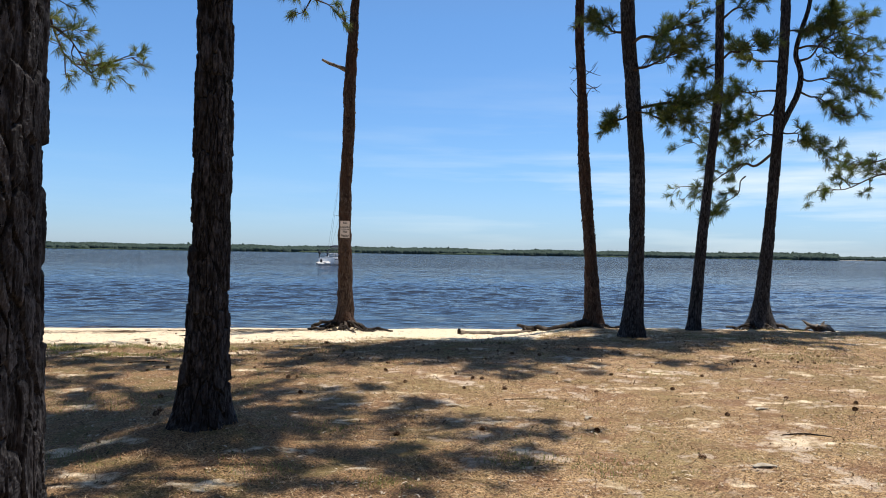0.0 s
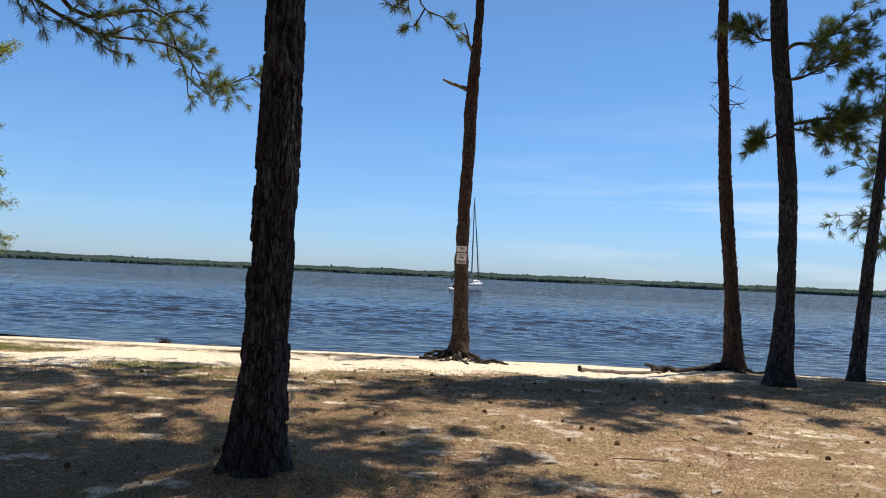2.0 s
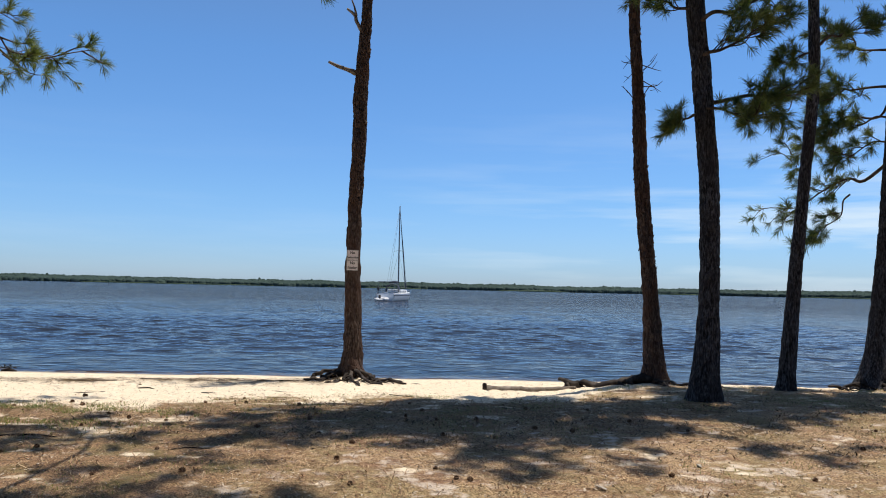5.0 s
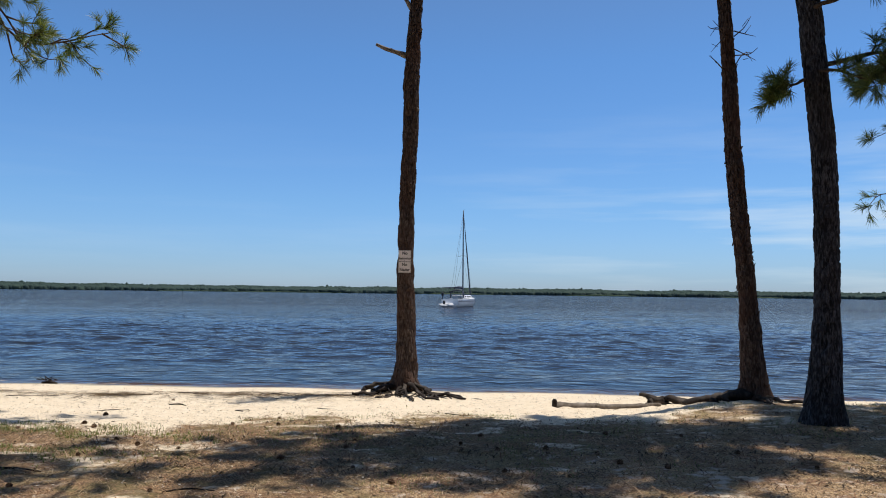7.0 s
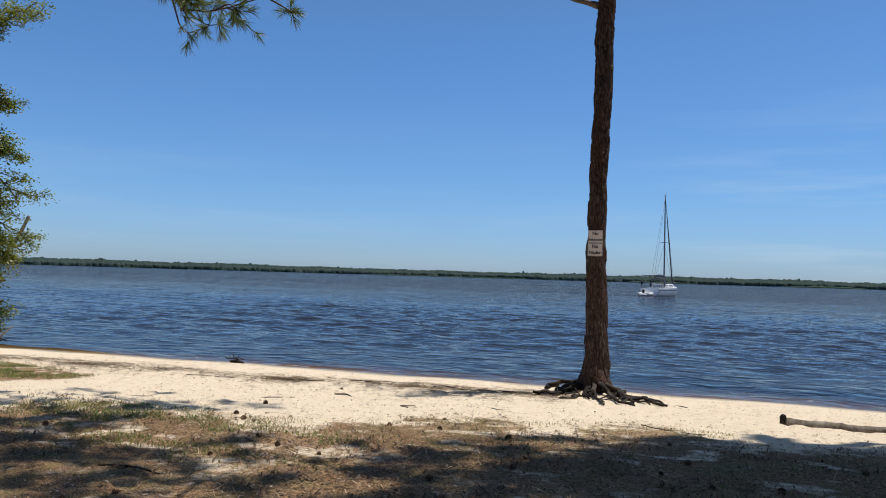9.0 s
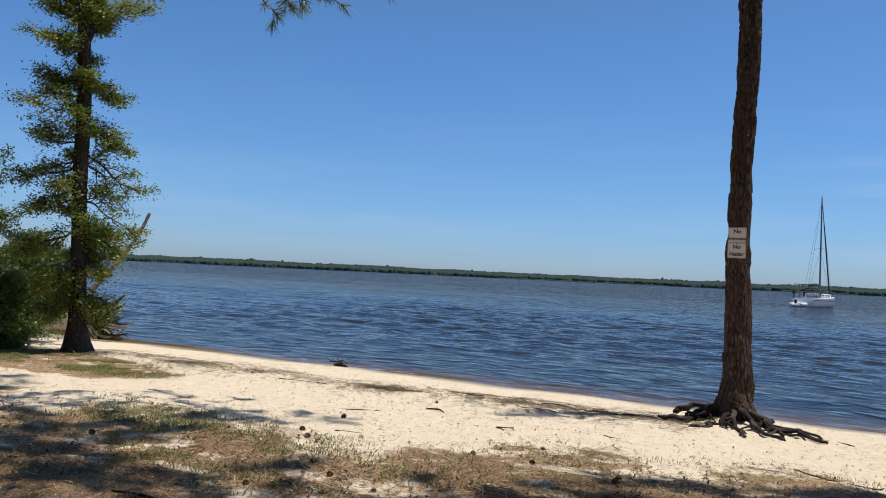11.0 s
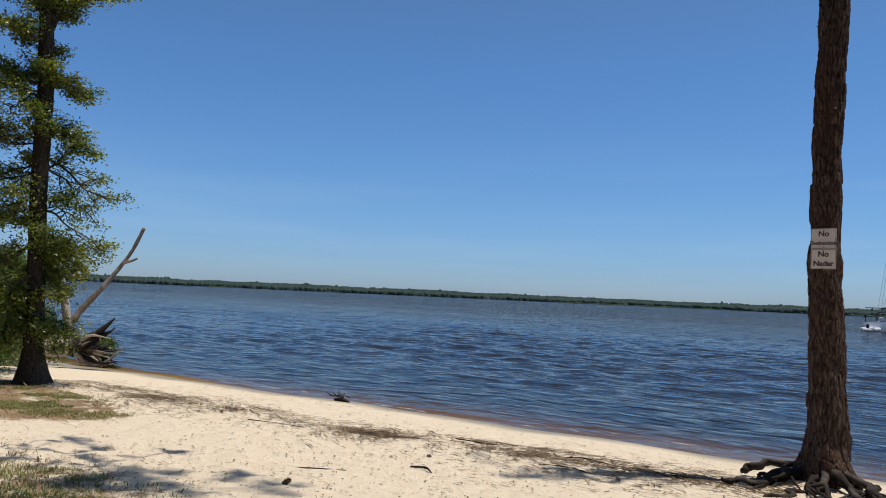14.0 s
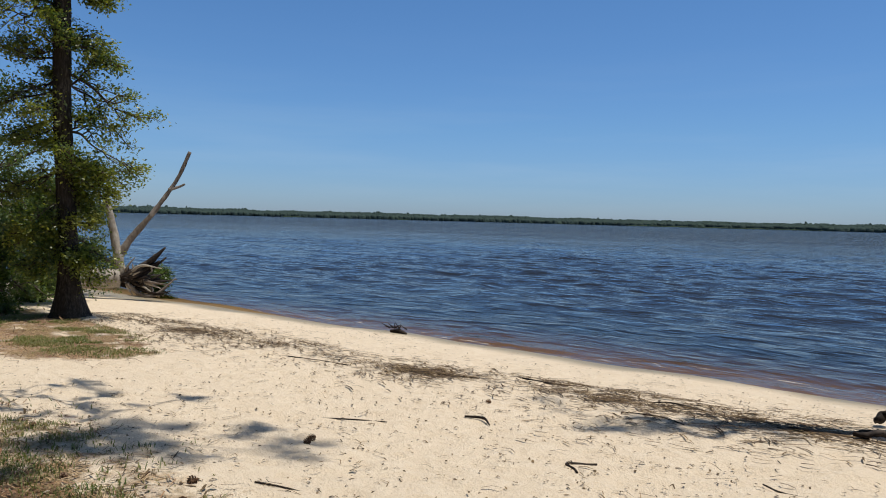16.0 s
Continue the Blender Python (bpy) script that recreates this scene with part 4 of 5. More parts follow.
for k, (pts, rad, lift) in enumerate((
        ([(-2.50, 15.61), (-2.78, 15.25), (-2.98, 14.90), (-3.18, 14.73)], [0.10, 0.075, 0.06, 0.045], [0.16, 0.07, 0.05, 0.07]),
        ([(-2.53, 15.75), (-2.78, 15.70), (-3.03, 15.65), (-3.20, 15.57)], [0.09, 0.08, 0.085, 0.05], [0.16, 0.13, 0.12, 0.06]),
        ([(-2.44, 15.55), (-2.50, 15.15), (-2.58, 14.75), (-2.70, 14.45)], [0.08, 0.055, 0.045, 0.03], [0.14, 0.05, 0.03, 0.0]),
        ([(-2.36, 15.53), (-2.28, 15.10), (-2.13, 14.75), (-2.03, 14.50)], [0.08, 0.05, 0.04, 0.03], [0.14, 0.07, 0.04, 0.0]),
        ([(-2.28, 15.55), (-2.06, 15.15), (-1.83, 14.85), (-1.58, 14.57)], [0.085, 0.055, 0.045, 0.035], [0.15, 0.08, 0.05, 0.01]),
        ([(-2.22, 15.61), (-1.88, 15.35), (-1.53, 15.10), (-1.13, 14.87)], [0.09, 0.06, 0.05, 0.03], [0.17, 0.10, 0.09, 0.02]),
        ([(-1.86, 15.33), (-1.68, 15.05), (-1.63, 14.90)], [0.05, 0.04, 0.03], [0.09, 0.03, -0.01]),
        ([(-2.18, 15.75), (-1.78, 15.65), (-1.28, 15.45)], [0.08, 0.05, 0.03], [0.14, 0.04, 0.0]),
        ([(-2.58, 15.55), (-2.88, 15.10), (-2.83, 14.80)], [0.06, 0.05, 0.03], [0.1, 0.04, 0.0]),
        ([(-2.40, 15.55), (-2.40, 15.20), (-2.32, 14.95)], [0.06, 0.045, 0.02], [0.1, 0.04, 0.0]),
        ([(-2.26, 15.58), (-1.98, 15.30), (-1.62, 15.15), (-1.38, 14.85)], [0.07, 0.05, 0.04, 0.02], [0.12, 0.06, 0.04, 0.0]),
        ([(-2.52, 15.60), (-2.72, 15.42), (-3.02, 15.30), (-3.25, 15.12)], [0.07, 0.05, 0.04, 0.02], [0.12, 0.06, 0.04, 0.0]),
        ([(-2.15, 15.68), (-1.75, 15.50), (-1.25, 15.25), (-0.85, 15.0)], [0.06, 0.045, 0.035, 0.015], [0.1, 0.05, 0.03, 0.0]),
        ([(-3.08, 14.80), (-3.68, 14.70), (-4.38, 14.80), (-4.98, 14.70)], [0.035, 0.028, 0.022, 0.01], [0.02, 0.015, 0.01, 0.0]))):
    root(sign_pine, pts, rad, lift, 30 + k)

tree_at = {o.get("label", "")[:12]: o for o in bpy.data.objects if o.name.startswith("pine_tree")}
slim = tree_at["slim leaning"]
add_part(forked, "second_stem", Geo().add(*tube([(8.16, 14.16, 5.2), (8.3, 14.1, 5.55), (8.52, 14.0, 6.1), (8.58, 13.97, 6.6), (8.48, 14.02, 7.1), (8.6, 13.96, 7.7), (8.75, 13.88, 8.4), (8.8, 13.85, 10.0)],
         [0.075, 0.075, 0.07, 0.065, 0.06, 0.055, 0.05, 0.03], 10, 40, 0.1, 8)), BARK, attr="tone")
root(slim, [(3.55, 14.05), (3.10, 13.95), (2.60, 14.20), (2.20, 14.45), (1.90, 14.60)], [0.20, 0.15, 0.13, 0.11, 0.07], [0.12, 0.08, 0.07, 0.12, 0.22], 50)
root(slim, [(2.30, 14.40), (2.10, 14.28), (1.95, 14.2)], [0.09, 0.07, 0.05], [0.1, 0.08, 0.03], 51)
root(slim, [(3.65, 14.00), (4.00, 13.80), (4.50, 13.70)], [0.1, 0.06, 0.03], [0.08, 0.03, 0.0], 52)
root(slim, [(3.60, 14.00), (3.65, 13.70), (3.75, 13.45)], [0.09, 0.05, 0.025], [0.08, 0.03, 0.0], 53)
root(forked, [(7.76, 14.22), (7.36, 14.12), (6.86, 14.07)], [0.12, 0.075, 0.045], [0.12, 0.09, 0.10], 54)
root(forked, [(7.11, 14.08), (7.06, 14.02), (7.04, 13.98)], [0.035, 0.03, 0.025], [0.07, 0.03, -0.02], 55)
root(forked, [(7.96, 14.12), (8.36, 14.02), (8.86, 14.07), (9.56, 14.02)], [0.12, 0.075, 0.05, 0.03], [0.1, 0.05, 0.05, 0.02], 56)
root(forked, [(7.86, 14.12), (7.81, 13.82), (7.86, 13.57)], [0.1, 0.06, 0.03], [0.08, 0.03, 0.0], 57)
def loose_bark(owner, pts, radii, z0, z1, count, seed, gap=(0, 0)):
    """Curled bark scales that stand off the trunk."""
    rr = np.random.default_rng(seed)
    path = spline(pts, 160)
    g, made = Geo(), 0
    for _ in range(count):
        z = rr.uniform(z0, z1)
        if gap[0] < z < gap[1]:
            continue
        made += 1
        c = path[np.argmin(np.abs(path[:, 2] - z))]
        rad = float(np.interp(z, [q[2] for q in pts], radii)) + 0.004
        a = rr.uniform(0, 2 * math.pi)
        o, t = np.array([math.cos(a), math.sin(a), 0]), np.array([-math.sin(a), math.cos(a), 0])
        w, h, lift = rr.uniform(0.02, 0.045), rr.uniform(0.05, 0.13), rr.uniform(0.006, 0.026)
        up = np.array([0, 0, h]) * (1 if rr.random() < 0.6 else -1)
        foot = np.array([c[0], c[1], z]) + o * rad
        mid, tip = foot + up * 0.55 + o * lift * 0.35, foot + up + o * lift + t * rr.uniform(-0.012, 0.012)
        v = [foot - t * w - o * 0.012, foot + t * w - o * 0.012, mid - t * w * 1.1, mid + t * w * 0.9, tip - t * w * 0.6, tip + t * w * 0.5,
             mid - t * w - o * 0.012, mid + t * w * 0.8 - o * 0.012, tip - t * w * 0.5 - o * 0.006, tip + t * w * 0.4 - o * 0.006]
        g.add(v, [np.array([[0, 1, 3, 2], [2, 3, 5, 4], [6, 8, 9, 7], [4, 5, 9, 8], [2, 4, 8, 6], [3, 7, 9, 5]]), np.array([[0, 2, 6], [1, 7, 3]])], rr.random())
    scales = add_part(owner, "loose_bark", g, BARK_RED, attr="tone")
    scales.data.polygons.foreach_set("use_smooth", [False] * (made * 8))
    tagged(scales, "curled loose reddish bark scales", kind="stuff")


loose_bark(sign_pine, SIGN_TRUNK, SIGN_RADII, 1.6, 8.6, 130, 301, (2.3, 2.98))
loose_bark(slim, SLIM_TRUNK, SLIM_RADII, 1.4, 8.2, 130, 302)
# dead twigs on the slim pine
for k in range(9):
    r = np.random.default_rng(200 + k)
    z = 5.9 + 1.0 * r.random()
    sx = -1 if k % 2 else 1
    p = np.array([3.31 + sx * 0.08, 14.15, z - 0.3])
    q = p + np.array([sx * r.uniform(0.15, 0.4), -0.1, r.uniform(-0.25, 0.3)])
    add_part(slim, "twig", Geo().add(*tube([p, (p + q) / 2 + r.normal(size=3) * 0.05, q], [0.012, 0.008, 0.004], 5, 8)).add(
        *tube([(p + q) / 2, (p + q) / 2 + np.array([sx * 0.1, 0, r.uniform(-0.2, 0.2)])], [0.006, 0.003], 4, 3)), TWIG)

# the two notice boards
def words(text, size, x, z, y, owner):
    cu = bpy.data.curves.new("lettering", "FONT")
    cu.body, cu.size, cu.align_x, cu.align_y, cu.extrude, cu.offset = text, size, "CENTER", "CENTER", 0.0006, size * 0.034
    tmp = bpy.data.objects.new("lettering", cu)
    scene.collection.objects.link(tmp)
    bpy.context.view_layer.update()
    me = bpy.data.meshes.new_from_object(tmp.evaluated_get(bpy.context.evaluated_depsgraph_get()))
    bpy.data.objects.remove(tmp)
    me.materials.clear()
    me.materials.append(SIGN_INK)
    me.transform(Matrix.Translation((x, y, z)) @ pose(0, 0, 0, 90, 0, 0))
    return part("lettering", me, owner, "dark printed words")


def notice(at, lines, label):
    sign = thing("notice_sign", label, "sign", at, "notice boards on the pine")
    sign.rotation_euler = (radians(1), radians(0.5), radians(-4))
    v, f = box(0, 0, 0, 0.246, 0.004, 0.214, 0.2)
    part("panel", Geo().add(v, f).mesh("panel", SIGN_FACE, False), sign)
    g = Geo()
    for a, b, c, d in ((0, 0.101, 0.234, 0.003), (0, -0.101, 0.234, 0.003), (0.116, 0, 0.003, 0.202), (-0.116, 0, 0.003, 0.202)):
        g.add(*box(a, -0.0025, b, c, 0.001, d))
    part("border", g.mesh("border", SIGN_INK, False), sign, "thin dark border line")
    for (text, size), z in zip(lines, (0.050, -0.050)):
        words(text, size, 0, z, -0.0028, sign)
    for z in (0.092, -0.092):
        part("screw", Geo().add(*tube([(0, -0.001, z), (0, -0.006, z)], [0.006, 0.005], 8, 3)).mesh("screw", METAL), sign)


notice((-2.385, 15.503, 2.806), (("No", 0.080), ("Swimming", 0.060)), "weathered white metal sign with dark lettering on a pine")
notice((-2.386, 15.501, 2.588), (("No", 0.080), ("Nadar", 0.078)), "weathered white metal sign in Spanish below another")


# ---- the leafy tree at the end of the beach ----
def leafy(label, trunk_pts, radii, seed, z_from, z_to, count, reach, leaf_n, leaf_size, mat, category="tree", name="water_oak", trunk_mat=None, shoots=7, puff=0.12, flare=0.8, boughs=()):
    r = np.random.default_rng(seed)
    base = trunk_pts[0]
    tree = thing(name, label, category, base)
    shift = Matrix.Translation([-c for c in base])
    kids = [part("trunk", bark_trunk(trunk_pts, radii, 60, 220, (0.05, 0.14), 0.008, seed, flare, dense_to=6).mesh("trunk", trunk_mat or BARK_GREY, True, "tone"), tree)]
    fine = spline(trunk_pts, 100)
    for k in range(count + len(boughs)):
        z = z_from + (z_to - z_from) * (k + r.random()) / count
        p = fine[np.argmin(np.abs(fine[:, 2] - z))]
        a = k * 2.4 + r.uniform(-0.6, 0.6)
        ln = reach * r.choice([0.35, 0.6, 0.85, 1.1]) * r.uniform(0.8, 1.15) * (1 - 0.4 * (z - z_from) / (z_to - z_from))
        e = p + np.array([math.cos(a) * ln, math.sin(a) * ln, ln * r.uniform(-0.7, 0.9)])
        if k >= count:
            p, e = (np.array(q) for q in boughs[k - count])
            ln = float(np.linalg.norm(e - p))
        wood, tips, ways = limb(p, e, 0.014 + 0.010 * ln, r, shoots, 0.06, 0.2, 0.12, 0.46, 0.1)
        g = Geo()
        leaves(g, tips, ways, leaf_n, leaf_size, r, puff)
        b = part("branch", wood.mesh("branch", TWIG), tree)
        lf = part("foliage", g.mesh("foliage", mat, False), b)
        kids += [b, lf]
    for k in kids:
        k.data.transform(shift)
    return tree


OAK_BOUGHS = []
oak_rng = np.random.default_rng(77)
for z0, z1, reach in ((6.5, 7.0, 1.35), (6.5, 6.6, 0.45), (5.35, 5.1, 0.8), (4.55, 4.15, 0.95), (4.0, 3.4, 1.4), (3.1, 2.65, 1.3), (2.7, 2.2, 0.95), (1.6, 1.15, 0.7), (2.9, 2.5, 0.7), (2.2, 1.9, 0.6), (1.9, 1.6, -0.6), (1.5, 1.1, -0.55),
                      (7.0, 7.2, -0.8), (6.4, 6.7, -0.9), (5.9, 6.0, -1.1), (5.3, 5.5, -0.9), (4.9, 4.8, -1.3), (4.2, 4.3, -1.0), (3.8, 3.5, -1.3), (3.3, 3.0, -0.9), (2.6, 2.2, -1.1), (2.0, 1.5, -0.8)):
    reach *= 0.74
    for k in range(2):
        deep = oak_rng.uniform(-0.5, 0.5) * abs(reach)
        lift = oak_rng.uniform(-0.16, 0.16) * k
        OAK_BOUGHS.append(((-13.36, 12.46, z0 + lift), (-13.36 + 0.41 * reach * (1 - 0.25 * k) - 0.91 * deep, 12.46 + 0.91 * reach * (1 - 0.25 * k) + 0.41 * deep, z1 + lift * 1.6)))
oak = leafy("slim leafy tree with yellow-green foliage down its grey trunk",
      [(-13.31, 12.57, gz(-13.31, 12.57)), (-13.315, 12.55, 0.85), (-13.325, 12.53, 1.7), (-13.36, 12.46, 3.4), (-13.37, 12.45, 5.0), (-13.42, 12.38, 6.5), (-13.5, 12.2, 10.5)],
      [0.22, 0.15, 0.132, 0.127, 0.122, 0.108, 0.04], 21, 0.95, 10.4, 38, 0.55, 20, 0.06, LEAF, puff=0.085, flare=0.45, shoots=8, boughs=OAK_BOUGHS)
add_part(oak, "second_stem", Geo().add(*tube([(-13.4, 12.42, 6.1), (-13.3, 12.6, 6.9), (-13.25, 12.7, 8.4), (-13.2, 12.7, 10.0)], [0.10, 0.09, 0.06, 0.02], 10, 24, 0.1, 5)), BARK_GREY, attr="tone")

for at, high, seed, n, reach, label in (
        ((-16.4, 13.3), 2.3, 31, 40, 1.0, "dense dark green shrub under the leafy tree"),
        ((-16.9, 12.0), 3.5, 32, 54, 1.35, "tall dark evergreen shrub at the end of the beach"),
        ((-18.7, 14.3), 2.2, 33, 40, 1.1, "dark shrub behind the fallen tree"),
        ((-14.9, 11.9), 1.5, 34, 30, 0.8, "low leafy shrub beside the grey trunk"),
        ((-18.4, 12.6), 3.0, 36, 40, 1.3, "thick green shrub at the wood's edge"),
        ((-19.0, 16.75), 0.7, 35, 22, 0.42, "small rounded green shrub at the water's edge")):
    z = gz(*at)
    leafy(label, [(*at, z), (at[0] + 0.05, at[1], z + high * 0.5), (at[0], at[1] + 0.05, z + high)], [0.05, 0.035, 0.012], seed,
          z + 0.12, z + high, n, reach, 15, 0.07, CEDAR, "shrub", "shrub", shoots=6, puff=0.08, flare=0.3)

# ---- the fallen tree ----
fallen = thing("fallen_tree", "uprooted dead tree with bleached log and tangled roots", "fallen tree", (-17.2, 15.35, gz(-17.2, 15.35)))
add_part(fallen, "leaning_pole", Geo().add(*tube([(-17.35, 15.09, 0.75), (-17.22, 15.3, 1.28), (-17.0, 15.72, 1.9), (-16.78, 16.15, 2.64), (-16.65, 16.38, 3.26)], [0.09, 0.075, 0.055, 0.042, 0.036], 10, 40, 0.18, 3)).add(
    *tube([(-16.85, 16.0, 2.42), (-16.74, 16.2, 2.5), (-16.70, 16.3, 2.56)], [0.04, 0.028, 0.02], 7, 8, 0.1, 4)), DEADWOOD, "grey leaning dead branch with a snapped end")
add_part(fallen, "upright_stub", Geo().add(*tube([(-17.28, 15.2, 0.6), (-17.33, 15.1, 1.2), (-17.4, 15.0, 1.8), (-17.44, 14.91, 2.3)], [0.12, 0.09, 0.07, 0.05], 9, 24, 0.25, 6)), DRIFT, "bleached broken stub")
add_part(fallen, "log", Geo().add(*tube([(-18.3, 13.5, 0.42), (-17.9, 14.1, 0.46), (-17.6, 14.6, 0.5), (-17.3, 15.15, 0.52)], [0.17, 0.19, 0.2, 0.22], 14, 30, 0.16, 7)), DRIFT, "pale weathered fallen log")
add_part(fallen, "bare_bough", Geo().add(*tube([(-18.6, 12.8, 1.9), (-18.37, 13.19, 1.63), (-18.08, 13.73, 1.13), (-17.9, 14.1, 0.55)], [0.05, 0.07, 0.08, 0.09], 9, 20, 0.2, 8)), DRIFT, "bleached bare bough")
r = np.random.default_rng(5)
heart = np.array([-17.2, 15.38, 0.5])
for k in range(26):
    a = r.uniform(-0.7, 2.6)
    side = np.array([0.48, 0.88, 0]) * math.cos(a) * r.uniform(0.4, 0.95) + np.array([0.5, -0.28, 0]) * r.uniform(-0.3, 0.8)
    end = heart + side + np.array([0, 0, math.sin(a) * r.uniform(0.15, 0.6) - 0.12])
    end[2] = max(end[2], gz(end[0], end[1]) + 0.02)
    mid = (heart + end) / 2 + r.normal(size=3) * 0.09
    add_part(fallen, "root", Geo().add(*tube([heart + r.normal(size=3) * 0.08, mid, end], [0.05, 0.03, 0.009], 7, 14, 0.25, k)), (ROOT, DEADWOOD, ROOT, DEADWOOD, DRIFT)[k % 5])
for tip, w in (((-16.90, 15.93, 1.12), 0.09), ((-16.87, 15.98, 0.96), 0.09), ((-16.76, 16.18, 0.48), 0.06), ((-16.9, 15.95, 0.12), 0.05)):
    add_part(fallen, "root", Geo().add(*tube([heart, (heart + np.array(tip)) / 2 + np.array([0, 0, -0.06]), tip], [w * 1.3, w, w * 0.4], 8, 14, 0.3, 9, 0.5)), ROOT, "thick dark snapped root")
right = np.array([0.461, 0.887, 0])
for pts, rad, mat in (([(0.1, -0.1), (0.35, -0.34), (0.62, -0.38), (0.85, -0.22), (1.08, 0.0)], [0.07, 0.06, 0.05, 0.04, 0.012], DEADWOOD),
                      ([(0.0, 0.0), (0.3, 0.2), (0.62, 0.42), (0.86, 0.66)], [0.10, 0.09, 0.08, 0.03], ROOT),
                      ([(0.0, -0.05), (0.35, 0.12), (0.75, 0.36)], [0.09, 0.08, 0.03], ROOT),
                      ([(-0.05, 0.45), (0.02, 0.15), (0.12, -0.2), (0.22, -0.36)], [0.035, 0.03, 0.025, 0.012], DRIFT),
                      ([(0.0, 0.3), (0.2, 0.0), (0.45, -0.2), (0.62, -0.33)], [0.035, 0.03, 0.026, 0.014], DRIFT)):
    add_part(fallen, "root", Geo().add(*tube([heart + right * (q - 0.2) + np.array([0.08, -0.04, h + 0.02]) for q, h in pts], rad, 9, 26, 0.3, len(pts), 0.7)), mat, "snapped root of the fallen tree")
part_soil = Geo()
for k in range(4):
    c = heart + r.normal(size=3) * np.array([0.16, 0.22, 0.1]) - np.array([0.1, 0, 0.15])
    part_soil.add(*tube([c - np.array([0.2, 0.25, 0.05]), c, c + np.array([0.15, 0.25, 0.02])], [0.05, 0.12, 0.04], 8, 8, 0.4, k))
add_part(fallen, "root_plate", part_soil, ROOT, "dark root plate with soil")
old = thing("old_stump", "dark leaning rotten stump beside the shrubs", "stump", (-15.2, 11.4, gz(-15.2, 11.4)))
add_part(old, "stump_wood", Geo().add(*tube([(-15.25, 11.3, gz(-15.25, 11.3) - 0.05), (-15.2, 11.45, 0.45), (-15.05, 11.75, 0.62)], [0.13, 0.1, 0.07], 10, 16, 0.3, 2)), BARK)

# ---- driftwood and pieces on the beach ----
def lying(name, label, category, pts, rad, mat, seed, group="", n=9, rough=0.25, sink=0.3):
    """A piece of wood that rests on the ground along its plan points."""
    base = (pts[0][0], pts[0][1], gz(*pts[0]))
    ob = thing(name, label, category, base, group)
    rr = np.interp(np.linspace(0, 1, len(pts)), np.linspace(0, 1, len(rad)), rad)
    p = [(x, y, gz(x, y) + q * (1 - sink)) for (x, y), q in zip(pts, rr)]
    add_part(ob, "wood", Geo().add(*tube(p, rad, n, 26, rough, seed)), mat)
    return ob


log = lying("driftwood_log", "pale weathered driftwood log half sunk in sand", "log", [(0.46, 14.0), (0.95, 14.05), (1.5, 14.0), (2.15, 14.15)], [0.06, 0.065, 0.05, 0.04], DEADWOOD, 3, n=12, sink=0.75)
add_part(log, "broken_end", Geo().add(*tube([(0.44, 14.0, 0.22), (0.42, 13.98, 0.30), (0.43, 13.97, 0.37)], [0.05, 0.045, 0.03], 8, 10, 0.3, 4)), ROOT, "dark broken end standing up")
debris = lying("shore_debris", "dark tangle of driftwood at the waterline", "driftwood", [(-10.6, 16.68), (-10.45, 16.72), (-10.25, 16.7)], [0.025, 0.045, 0.02], ROOT, 8)
for k in range(9):
    p = np.array([-10.43 + r.uniform(-0.17, 0.17), 16.7 + r.uniform(-0.06, 0.06), 0.1])
    add_part(debris, "twig", Geo().add(*tube([p, p + np.array([r.uniform(-0.2, 0.2), r.uniform(-0.1, 0.1), r.uniform(0.0, 0.08)])], [0.014, 0.005], 6, 6)), ROOT)
pile = thing("stump", "weathered stump with splayed broken roots on the bank", "stump", (9.3, 14.3, gz(9.3, 14.3)))
for k in range(11):
    a = k * 0.6
    q = r.uniform(0.25, 0.42)
    z = gz(9.3, 14.3)
    add_part(pile, "root", Geo().add(*tube([(9.3, 14.3, z + 0.03), (9.3 + 0.5 * q * math.cos(a), 14.3 + 0.4 * q * math.sin(a), z + 0.12), (9.3 + q * math.cos(a), 14.3 + q * math.sin(a), z + r.uniform(0.0, 0.25))],
                                                    [0.08, 0.05, 0.015], 7, 10, 0.3, k)), DEADWOOD)
